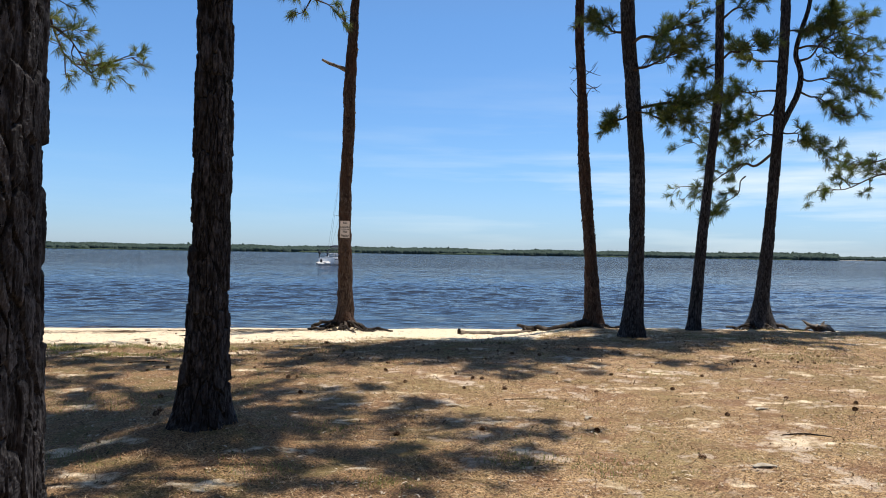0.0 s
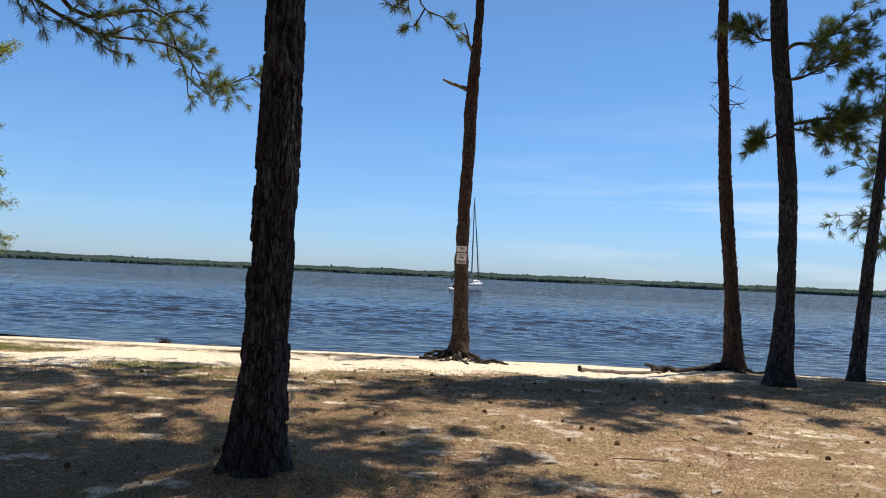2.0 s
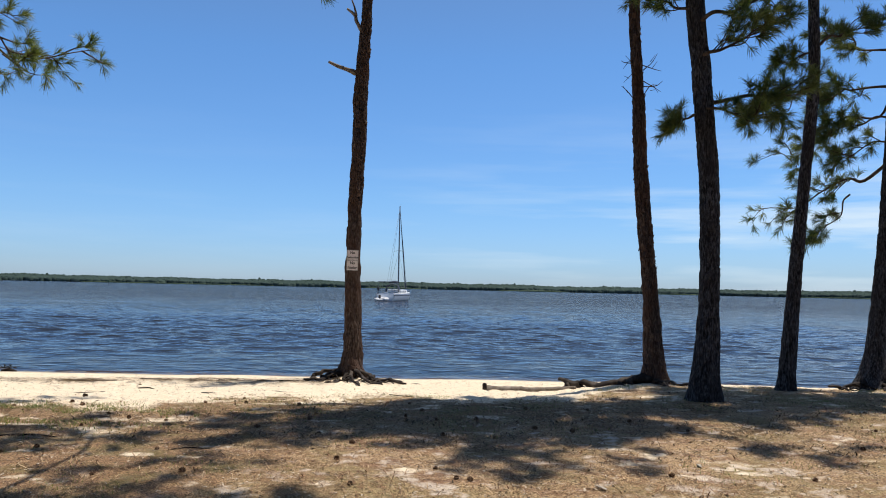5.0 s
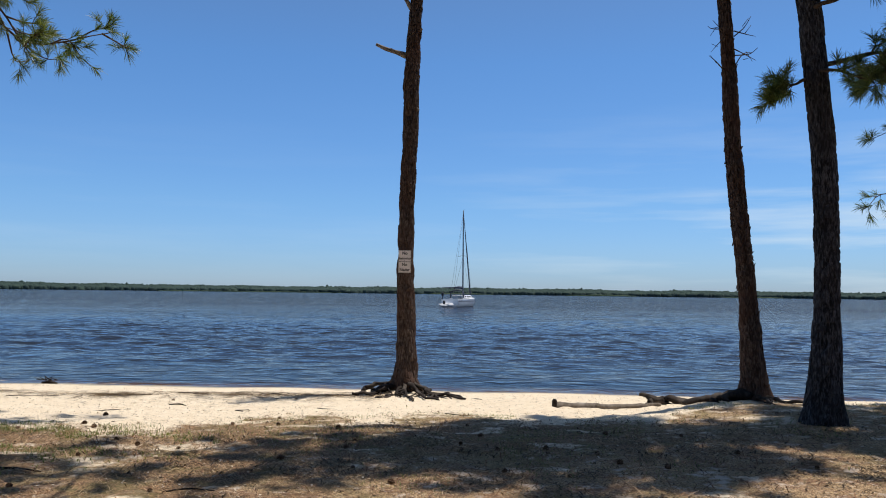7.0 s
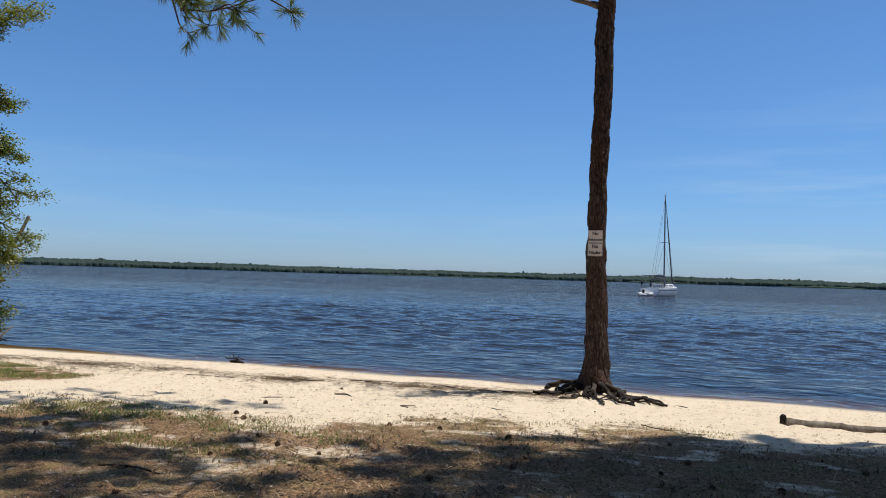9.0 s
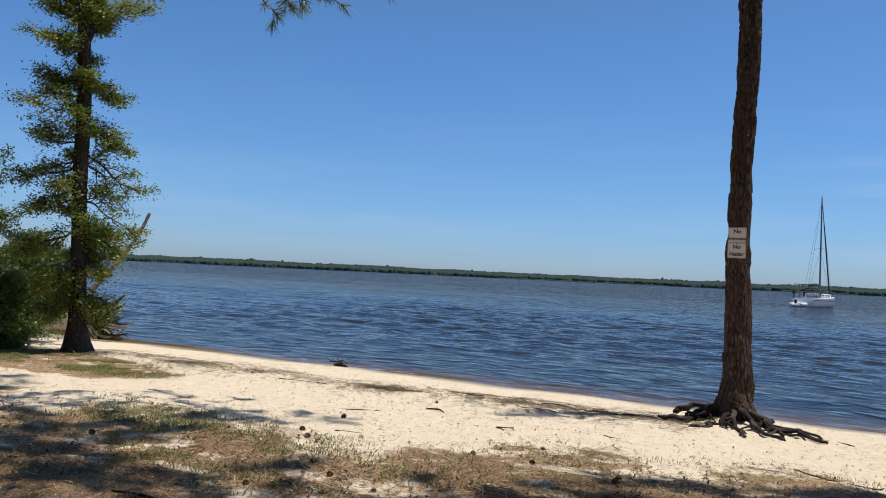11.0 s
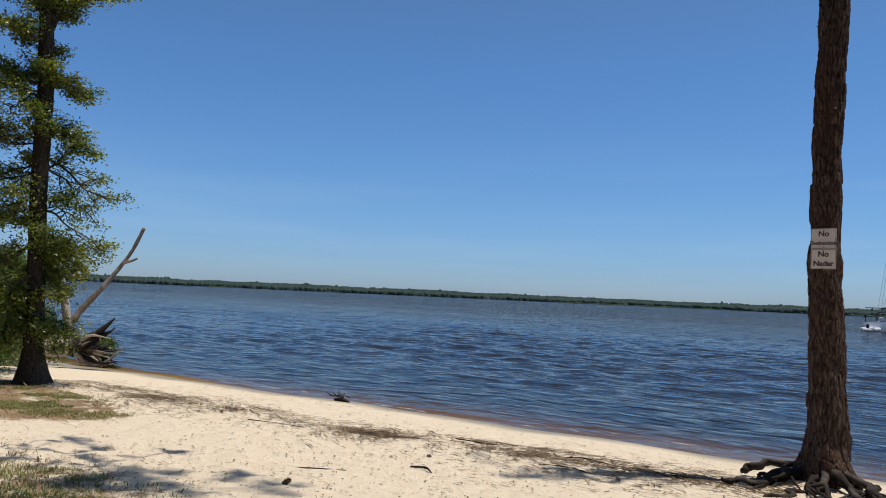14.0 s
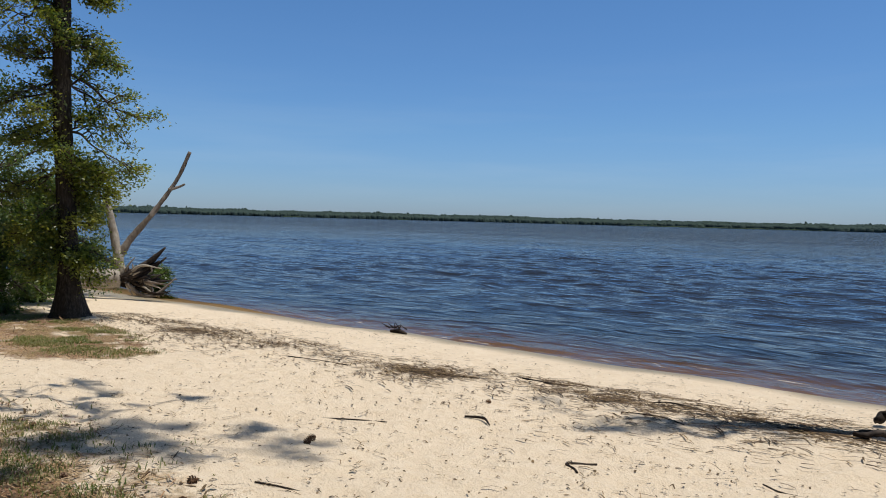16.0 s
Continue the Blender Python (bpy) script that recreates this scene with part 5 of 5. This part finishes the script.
for k, (pts, rad) in enumerate((
        ([(-4.22, 12.42), (-4.30, 12.35), (-4.33, 12.24), (-4.26, 12.17), (-4.2, 12.1)], [0.012, 0.016, 0.013]),
        ([(-6.35, 11.72), (-6.15, 11.88), (-5.9, 12.06)], [0.008, 0.011, 0.006]),
        ([(-5.62, 12.72), (-5.5, 12.76), (-5.36, 12.68)], [0.014, 0.02, 0.01]),
        ([(-5.2, 10.35), (-5.05, 10.43), (-4.9, 10.45)], [0.009, 0.01, 0.006]),
        ([(-4.9, 14.0), (-4.6, 14.1), (-4.35, 14.05)], [0.012, 0.014, 0.008]),
        ([(-7.6, 13.9), (-7.2, 14.02), (-6.75, 14.3)], [0.013, 0.016, 0.01]),
        ([(-8.9, 13.3), (-8.5, 13.5), (-8.1, 13.55)], [0.012, 0.012, 0.008]),
        ([(-6.5, 14.7), (-6.1, 14.75), (-5.7, 14.95)], [0.016, 0.018, 0.012]),
        ([(-1.2, 12.6), (-0.95, 12.35), (-0.6, 12.3), (-0.45, 12.45)], [0.01, 0.012, 0.006]),
        ([(-3.3, 12.9), (-3.15, 12.8), (-3.0, 12.85)], [0.008, 0.01, 0.005]),
        ([(0.2, 5.05), (0.45, 5.1), (0.75, 5.05)], [0.008, 0.01, 0.006]),
        ([(2.6, 3.4), (2.85, 3.45), (3.1, 3.4)], [0.012, 0.015, 0.008]),
        ([(-4.9, 7.7), (-4.6, 7.75), (-4.3, 7.7)], [0.014, 0.016, 0.008]),
        ([(-2.9, 7.2), (-2.7, 7.3), (-2.5, 7.28)], [0.01, 0.012, 0.006]))):
    pts = [(px + rng.normal() * 0.02, py + rng.normal() * 0.02) for px, py in pts]
    lying("stick", "crooked dry brown stick lying on sand and litter", "stick", pts, [q * 0.62 for q in rad], ROOT, 70 + k, "fallen sticks", 7, 0.2, 0.1)
for k, (x, y, s, a) in enumerate(((1.9, 2.35, 0.11, 0.2), (0.95, 4.1, 0.09, 1.0), (3.0, 4.6, 0.1, 0.5), (1.2, 6.2, 0.08, 2.0), (-0.4, 4.6, 0.08, 0.4), (2.3, 7.1, 0.07, 1.4), (4.2, 6.4, 0.09, 0.1))):
    ob = thing("bark_chip", "pale split bark chip lying on the litter", "bark chip", (x, y, gz(x, y)), "fallen bark chips")
    ob.rotation_euler = (0.06, 0.05, a)
    me = Geo().add(*tube([(-s, 0, 0.012), (0, 0.01, 0.02), (s, 0, 0.012)], [s * 0.18, s * 0.36, s * 0.15], 8, 9, 0.3, k, 0.25)).mesh("chip", DRIFT)
    part("chip", me, ob)


# ---- pine cones ----
def cone_mesh():
    g = Geo()
    g.add(*tube([(-0.042, 0, 0.03), (0, 0, 0.033), (0.045, 0, 0.028)], [0.014, 0.022, 0.006], 8, 8))
    for k in range(44):
        u = k / 44
        a = k * 2.4
        x = -0.042 + 0.085 * u
        rr = 0.034 * math.sin(math.pi * (0.18 + 0.78 * u)) + 0.004
        c = np.array([x, 0, 0.031])
        o = np.array([0.25, math.cos(a), math.sin(a)])
        o /= np.linalg.norm(o)
        t = np.cross(o, [1, 0, 0])
        t /= np.linalg.norm(t)
        e = c + o * rr * 1.2
        g.add([c + t * 0.003, c - t * 0.003, e - t * 0.009, e + np.array([0.006, 0, 0]) + o * 0.004, e + t * 0.009, e - np.array([0.004, 0, 0])],
              [np.array([[0, 1, 2, 5], [0, 5, 4, 0][:4]])[:1], np.array([[0, 5, 4], [5, 2, 3], [5, 3, 4]])])
    return g.mesh("pine_cone", CONE, False)


CONE_ME = cone_mesh()
spots = [(-5.76, 11.16), (0.32, 5.70), (-0.54, 10.21), (0.86, 3.47), (-3.68, 10.5), (-5.83, 11.25), (-5.89, 13.34), (-5.16, 9.89), (-5.94, 9.62), (-5.41, 10.09), (-2.4, 6.3), (-3.0, 7.2),
         (-0.9, 6.1), (0.1, 6.3), (1.4, 5.5), (1.9, 6.6), (-1.6, 8.3), (-1.9, 9.6), (-0.2, 8.4), (0.9, 8.9), (-4.4, 8.4), (-3.6, 8.9), (-6.6, 8.6), (-2.3, 10.4), (1.8, 10.6), (3.2, 8.6),
         (4.4, 7.6), (5.2, 9.4), (3.6, 5.2), (-1.0, 3.4), (-3.6, 5.0), (-4.6, 6.2), (-3.3, 3.9), (1.5, 2.6), (2.2, 9.7), (-6.2, 9.3), (-7.2, 9.9), (0.2, 9.6)]
cone_rng = np.random.default_rng(404)
spots += [(cone_rng.uniform(-4.5, 6.5), cone_rng.uniform(3.2, 11.5)) for _ in range(46)]
for k, (x, y) in enumerate(spots):
    ob = part("pine_cone", CONE_ME)
    ob.matrix_world = pose(x, y, gz(x, y) - 0.004, rng.uniform(-12, 12), rng.uniform(-12, 12), rng.uniform(0, 360)) @ Matrix.Scale(rng.uniform(0.45, 0.72), 4)
    tagged(ob, "open brown pine cone fallen on " + ("beach sand" if y > float(sand_y(x)) else "pine litter"), "pine cone", "fallen pine cones")


# ---- litter, grass and wrack ----
def scatter(g, x, y, length, width, r, lift=0.0, tilt=0.25, curl=0.25, turn=None):
    """Thin bits lying on the ground, each a bent blade."""
    m = len(x)
    a = r.uniform(0, 2 * math.pi, m) if turn is None else turn + r.normal(size=m) * 0.55
    ln = length * r.uniform(0.5, 1.3, m)
    w = width * r.uniform(0.6, 1.3, m)
    dx, dy = np.cos(a), np.sin(a)
    bend = curl * ln * r.normal(size=m)
    mx, my = x + dx * ln * 0.5 - dy * bend, y + dy * ln * 0.5 + dx * bend
    ex, ey = x + dx * ln, y + dy * ln
    z0, z1, z2 = ground_z(x, y), ground_z(mx, my), ground_z(ex, ey)
    up = np.abs(r.normal(size=m)) * tilt * ln
    p0 = np.stack([x, y, z0 + 0.004 + lift], -1)
    p1 = np.stack([mx, my, z1 + 0.008 + lift + up * 0.6], -1)
    p2 = np.stack([ex, ey, z2 + 0.005 + lift + up * r.uniform(0, 1, m)], -1)
    s = np.stack([-dy, dx, 0 * dx], -1) * w[:, None]
    v = np.stack([p0 - s, p0 + s, p1 + s, p1 - s, p2 + s * 0.6, p2 - s * 0.6], 1).reshape(-1, 3)
    b = np.arange(m)[:, None] * 6
    g.add(v, [b + np.array([0, 1, 2, 3]), b + np.array([3, 2, 4, 5])])


def spots_in(n, x0, x1, y0, y1, keep, r):
    x, y = r.uniform(x0, x1, n * 6), r.uniform(y0, y1, n * 6)
    k = keep(x, y) > r.random(n * 6)
    return x[k][:n], y[k][:n]


r = np.random.default_rng(77)
g = Geo()
litter_here = lambda x, y: (1 - sandiness(x, y)) * (0.35 + 0.9 * smooth(0.35, 0.65, fbm(x * 1.3, y * 1.3, 91)))
x, y = spots_in(42000, -8, 8, 0.5, 13, litter_here, r)
scatter(g, x, y, 0.085, 0.0022, r)
x, y = spots_in(16000, -4, 5, 0.3, 6.5, litter_here, r)
scatter(g, x, y, 0.075, 0.002, r)
x, y = spots_in(14000, -18, 16, 6, 15, litter_here, r)
scatter(g, x, y, 0.15, 0.004, r)
tagged(part("pine_straw", g.mesh("pine_straw", STRAW, False)), "scattered brown and tan pine straw over the ground", "pine straw", kind="stuff")

g = Geo()
x, y = spots_in(5000, -9, 10, 0.5, 13.5, lambda x, y: (1 - sandiness(x, y)) * smooth(0.4, 0.65, fbm(x * 2.1, y * 2.1, 93)), r)
scatter(g, x, y, 0.035, 0.008, r, 0.002, 0.2)
tagged(part("wood_chips", g.mesh("wood_chips", CHIPS, False)), "pale wood and bark flakes strewn over the litter", "litter", kind="stuff")
g = Geo()
x, y = spots_in(8000, -9, 7, 7.5, 12.8, lambda x, y: (1 - sandiness(x, y)) * smooth(0.4, 0.6, fbm(x * 1.4, y * 2.0, 111)), r)
scatter(g, x, y, 0.07, 0.007, r, 0.002, 0.25)
x, y = spots_in(12000, -9, 9, 0.5, 13.5, lambda x, y: 0.25 + 0.75 * (1 - sandiness(x, y)), r)
scatter(g, x, y, 0.035, 0.007, r, 0.0, 0.3)
on_sand = lambda x, y: sandiness(x, y) * (shore_y(x) - y > 0.5) * (0.3 + 0.7 * smooth(0.4, 0.6, fbm(x * 0.9, y * 0.9, 95)))
x, y = spots_in(3000, -13, 4, 9.5, 16.8, on_sand, r)
scatter(g, x, y, 0.035, 0.005, r, 0.008, 0.03)
x, y = spots_in(850, -13, 4, 9.5, 16.5, on_sand, r)
scatter(g, x, y, 0.12, 0.0035, r, 0.01, 0.04)
tagged(part("leaf_litter", g.mesh("leaf_litter", BITS, False)), "dark bits of bark, twig and leaf strewn about", "litter", kind="stuff")

g = Geo()
def wrack_y(x):
    return np.interp(x, [-15, -13.5, -10.25, -8.1, -6.6, -5.2, -3.7, -1, 2], [13.1, 13.3, 13.75, 13.85, 14.3, 14.5, 14.75, 15.2, 15.4])


for n, spread, ln, off_y in ((4000, 0.15, 0.2, 0.0), (3600, 0.42, 0.17, -0.15), (1200, 0.07, 0.24, 0.5), (2200, 0.75, 0.12, -0.3)):
    x = r.uniform(-14.2, -2.6, n)
    clump = smooth(0.38, 0.62, fbm(x * 0.8, x * 0 + off_y * 3, 97))
    k = r.random(n) < 0.16 + clump ** 1.4
    x = x[k]
    y = wrack_y(x) + off_y + r.normal(size=len(x)) * spread
    scatter(g, x, y, ln, 0.0065, r, 0.012, 0.03, 0.12, 0.12)
tagged(part("wrack_line", g.mesh("wrack_line", WRACK, False)), "broken reed stems and twigs left along the tide line", "wrack", kind="stuff")


def blades(g, x, y, high, width, r):
    m = len(x)
    a = r.uniform(0, 2 * math.pi, m)
    h = high * r.uniform(0.4, 1.3, m)
    lean = r.uniform(0.3, 1.6, m) * h
    z = ground_z(x, y)
    dx, dy = np.cos(a), np.sin(a)
    p0 = np.stack([x, y, z - 0.004], -1)
    p1 = np.stack([x + dx * lean * 0.35, y + dy * lean * 0.35, z + h * 0.6], -1)
    p2 = np.stack([x + dx * lean, y + dy * lean, z + h * 0.9], -1)
    s = np.stack([-dy, dx, 0 * dx], -1) * width
    v = np.stack([p0 - s, p0 + s, p1 + s * 0.8, p1 - s * 0.8, p2], 1).reshape(-1, 3)
    b = np.arange(m)[:, None] * 5
    g.add(v, [b + np.array([0, 1, 2, 3]), b + np.array([3, 2, 4])])


g = Geo()
green_here = lambda x, y: (1 - sandiness(x, y)) * smooth(0.5, 0.68, fbm(x * 0.9 + 9, y * 0.9, 101)) * (0.25 + 0.75 * smooth(5, 9, y))
x, y = spots_in(15000, -9, 12, 1, 15.0, green_here, r)
blades(g, x, y, 0.035, 0.003, r)
under = lambda x, y: np.exp(-(((x + 12.0) / 2.6) ** 2 + ((y - 11.8) / 1.0) ** 2)) * smooth(0.35, 0.55, fbm(x * 1.5, y * 1.5, 103))
x, y = spots_in(16000, -15, -8.8, 10.4, 13.4, lambda x, y: smooth(0.35, 0.75, under(x, y)), r)
blades(g, x, y, 0.03, 0.0035, r)
tuft = lambda x, y: np.exp(-(((x + 6.3) / 1.8) ** 2 + ((y - 9.8) / 0.6) ** 2)) * smooth(0.45, 0.6, fbm(x * 2.2, y * 2.2, 105))
x, y = spots_in(3800, -9, -4, 8.8, 11, lambda x, y: smooth(0.3, 0.8, tuft(x, y)), r)
blades(g, x, y, 0.035, 0.003, r)
edge_tufts = lambda x, y: np.exp(-((y - sand_y(x) - 0.2) / 0.5) ** 2) * smooth(0.5, 0.62, fbm(x * 1.7, y * 2.4, 107))
x, y = spots_in(5000, -5, 5, 9.5, 15, lambda x, y: smooth(0.5, 0.9, edge_tufts(x, y)), r)
blades(g, x, y, 0.03, 0.003, r)
for tx, ty, tr, tn in ((0.0, 2.6, 0.22, 500), (0.65, 2.35, 0.25, 600), (-1.1, 2.0, 0.2, 400), (-2.0, 2.3, 0.25, 400), (-3.6, 2.6, 0.4, 600), (-1.7, 3.6, 0.3, 400), (-3.9, 4.6, 0.5, 700),
                       (5.6, 11.6, 1.3, 1500), (8.0, 12.4, 1.5, 1500)):
    tn = int(tn * 0.45)
    x, y = tx + r.normal(size=tn) * tr * 0.7, ty + r.normal(size=tn) * tr * 0.5
    blades(g, x, y, 0.035, 0.0025, r)
for tx, ty, tr, tn in ((-5.3, 8.9, 1.2, 3600), (-4.0, 9.2, 0.7, 1800), (-6.9, 9.2, 1.2, 2800)):
    x, y = tx + r.normal(size=tn) * tr * 0.7, ty + r.normal(size=tn) * tr * 0.35
    k = fbm(x * 1.6, y * 2.6, 109) > 0.47
    blades(g, x[k], y[k], 0.036, 0.005, r)
tagged(part("grass", g.mesh("grass", GRASS, False)), "sparse short yellow-green grass among the litter", "grass", kind="stuff")


# ---- sailboat at anchor ----
def sailboat(x, y, turn):
    boat = thing("sailboat", "white sailing yacht with bare mast anchored off the beach", "sailboat", (x, y, 0))
    boat.rotation_euler = (0, 0, turn)
    boat.scale = (1.12, 1.12, 1.12)
    L, B = 10.2, 3.3
    u = np.linspace(0, 1, 26)
    half = B / 2 * np.where(u < 0.45, 0.78 + 0.22 * np.sin(u / 0.45 * math.pi / 2), np.cos(np.clip((u - 0.45) / 0.55, 0, 1) ** 1.7 * math.pi / 2)) + 0.02
    sheer = 1.02 + 0.35 * (u - 0.3) ** 2 + 0.12 * u
    ring = []
    for i in range(26):
        yy = -L / 2 + L * u[i]
        ring.append([(-half[i], yy, sheer[i]), (-half[i] * 0.97, yy, 0.5), (-half[i] * 0.72, yy, -0.1), (0, yy, -0.5), (half[i] * 0.72, yy, -0.1), (half[i] * 0.97, yy, 0.5), (half[i], yy, sheer[i])])
    v = np.array(ring).reshape(-1, 3)
    part("hull", mesh_np("hull", v, [grid_faces(26, 7), np.array([[0, 1, 2, 3, 4, 5, 6]])], HULL, True), boat)
    deck = np.array([[(-half[i], -L / 2 + L * u[i], sheer[i]), (0, -L / 2 + L * u[i], sheer[i] + 0.06), (half[i], -L / 2 + L * u[i], sheer[i])] for i in range(26)]).reshape(-1, 3)
    part("deck", mesh_np("deck", deck, [grid_faces(26, 3)], HULL, True), boat)
    part("stripe", Geo().add(*tube([(half[i] + 0.015, -L / 2 + L * u[i], 0.78) for i in range(0, 24, 3)], [0.05, 0.05], 5, 20)).mesh("stripe", NAVY), boat, "dark hull stripe")
    cab = part("cabin", Geo().add(*box(0, 0.6, 1.36, 1.9, 4.2, 0.52, 0.35)).mesh("cabin", HULL, False), boat)
    for sx in (-1, 1):
        for k in range(3):
            part("window", Geo().add(*box(sx * 0.955, -0.6 + 1.1 * k, 1.42, 0.02, 0.7, 0.16)).mesh("window", GLASS_DARK, False), cab)
    part("dodger", Geo().add(*tube([(-1.0, -1.7, 1.3), (-0.9, -1.6, 2.1), (0, -1.6, 2.3), (0.9, -1.6, 2.1), (1.0, -1.7, 1.3)], [0.32, 0.36, 0.36, 0.36, 0.32], 8, 18, 0, 0, 0.16)).mesh("dodger", NAVY), boat, "dark canvas spray hood")
    part("bimini", Geo().add(*box(0, -3.6, 2.72, 2.5, 2.4, 0.09, 0.4)).mesh("bimini", NAVY, False), boat, "dark canvas awning over the cockpit")
    for sx in (-1, 1):
        for yy in (-4.6, -2.7):
            part("awning_pole", Geo().add(*tube([(sx * 1.2, yy, 1.1), (sx * 1.2, yy, 2.7)], [0.022, 0.022], 6, 3)).mesh("awning_pole", METAL), boat)
    part("mast", Geo().add(*tube([(0, 1.1, 1.5), (0, 1.05, 7.9), (0, 1.0, 14.3)], [0.11, 0.10, 0.075], 10, 12)).mesh("mast", METAL), boat)
    part("boom", Geo().add(*tube([(0, 1.0, 2.5), (0, -3.2, 2.55)], [0.09, 0.07], 8, 6)).mesh("boom", METAL), boat)
    part("furled_sail", Geo().add(*tube([(0, 0.9, 2.72), (0, -1.2, 2.78), (0, -3.1, 2.68)], [0.17, 0.15, 0.08], 8, 12, 0.1, 2)).mesh("furled_sail", NAVY), boat, "dark sail cover along the boom")
    part("furled_jib", Geo().add(*tube([(0, 5.0, 1.7), (0, 3.0, 7.9), (0, 1.05, 14.0)], [0.10, 0.085, 0.03], 8, 14, 0.08, 3)).mesh("furled_jib", NAVY), boat, "furled headsail on the forestay")
    for name, a, b in (("backstay", (0, -5.0, 1.2), (0, 1.0, 14.2)), ("shroud", (1.5, 0.9, 1.15), (0, 1.0, 13.9)), ("shroud", (-1.5, 0.9, 1.15), (0, 1.0, 13.9)),
                       ("shroud", (1.4, 0.5, 1.15), (0, 1.02, 7.4)), ("shroud", (-1.4, 0.5, 1.15), (0, 1.02, 7.4))):
        part(name, Geo().add(*tube([a, b], [0.014, 0.014], 5, 3)).mesh(name, METAL), boat)
    part("spreader", Geo().add(*tube([(-0.8, 1.0, 7.4), (0, 1.05, 7.5), (0.8, 1.0, 7.4)], [0.03, 0.035, 0.03], 6, 6)).mesh("spreader", METAL), boat)
    for sx in (-1, 1):
        for k in range(6):
            i = 2 + 4 * k
            part("stanchion", Geo().add(*tube([(sx * half[i] * 0.95, -L / 2 + L * u[i], sheer[i]), (sx * half[i] * 0.95, -L / 2 + L * u[i], sheer[i] + 0.6)], [0.016, 0.016], 5, 3)).mesh("stanchion", METAL), boat)
    rail = Geo()
    rail.add(*tube([(-half[23] * 0.9, 4.2, 1.9), (0, 5.0, 2.0), (half[23] * 0.9, 4.2, 1.9)], [0.02, 0.02], 5, 10))
    rail.add(*tube([(-1.2, -4.0, 1.75), (-1.15, -5.0, 1.75), (1.15, -5.0, 1.75), (1.2, -4.0, 1.75)], [0.02, 0.02], 5, 16))
    part("rail", rail.mesh("rail", METAL), boat)
    eng = part("outboard_motor", Geo().add(*box(-1.05, -5.15, 1.75, 0.32, 0.42, 0.5, 0.3)).mesh("outboard_motor", RUBBER, False), boat, "dark outboard motor on the stern rail")
    part("motor_leg", Geo().add(*tube([(-1.05, -5.15, 1.5), (-1.05, -5.15, 1.0)], [0.07, 0.05], 7, 4)).mesh("motor_leg", RUBBER), eng)
    part("wind_vane", Geo().add(*tube([(0, 1.0, 14.3), (0.15, 1.0, 14.6)], [0.015, 0.01], 5, 3)).mesh("wind_vane", METAL), boat)
    dg = thing("dinghy", "pale inflatable dinghy tied at the yacht's stern", "dinghy", (x, y, 0))
    dg.rotation_euler = (0, 0, turn)
    dg.scale = (1.12, 1.12, 1.12)
    tb = Geo()
    tb.add(*tube([(-0.65, -7.6, 0.24), (-0.65, -5.9, 0.26), (0.0, -5.35, 0.34), (0.65, -5.9, 0.26), (0.65, -7.6, 0.24)], [0.17, 0.2, 0.2, 0.2, 0.17], 10, 30))
    part("tube", tb.mesh("tube", DINGHY), dg)
    part("floor", Geo().add(*box(0, -6.6, 0.14, 1.1, 1.9, 0.08)).mesh("floor", DINGHY, False), dg)
    part("motor", Geo().add(*box(0, -7.55, 0.6, 0.28, 0.35, 0.5, 0.3)).mesh("motor", RUBBER, False), dg, "dark outboard motor")


sailboat(-11.65, 124.0, radians(-12))
mk = thing("channel_marker", "slim channel marker post with a green board", "channel marker", (-202.6, 415, 0))
part("post", Geo().add(*tube([(0, 0, -2), (0, 0, 2.4)], [0.2, 0.18], 8, 5)).mesh("post", ROOT), mk)
part("board", Geo().add(*box(0, -0.25, 2.2, 0.9, 0.06, 0.9)).mesh("board", GREEN_BOARD, False), mk)

# ---- unseen pine wood added behind the path: closes the place, cuts sky light ----
g = Geo()
r = np.random.default_rng(91)
hexa = np.array([[math.cos(k * math.pi / 3), math.sin(k * math.pi / 3)] for k in range(6)])
for _ in range(900):
    x, y = r.uniform(-60, 60), -10 - 30 * r.random() ** 1.3
    z, w = r.uniform(0.5, 17), r.uniform(0.8, 2.2)
    rings = [np.c_[x + hexa[:, 0] * w * q * r.uniform(0.7, 1.3, 6), y + hexa[:, 1] * w * q * r.uniform(0.7, 1.3, 6), z + w * h + r.uniform(-0.3, 0.3, 6)] for h, q in ((-0.6, 0.5), (-0.1, 1.0), (0.45, 0.7))]
    v = np.vstack(rings + [[[x, y, z + w * 0.8]]])
    k = np.arange(6)
    g.add(v, [grid_faces(3, 6, True), np.stack([12 + k, 12 + (k + 1) % 6, np.full(6, 18)], -1)])
for _ in range(120):
    x, y = r.uniform(-55, 55), r.uniform(-38, -9)
    g.add(*tube([(x, y, 0.2), (x + r.normal() * 0.3, y, 16)], [0.22, 0.1], 7, 4))
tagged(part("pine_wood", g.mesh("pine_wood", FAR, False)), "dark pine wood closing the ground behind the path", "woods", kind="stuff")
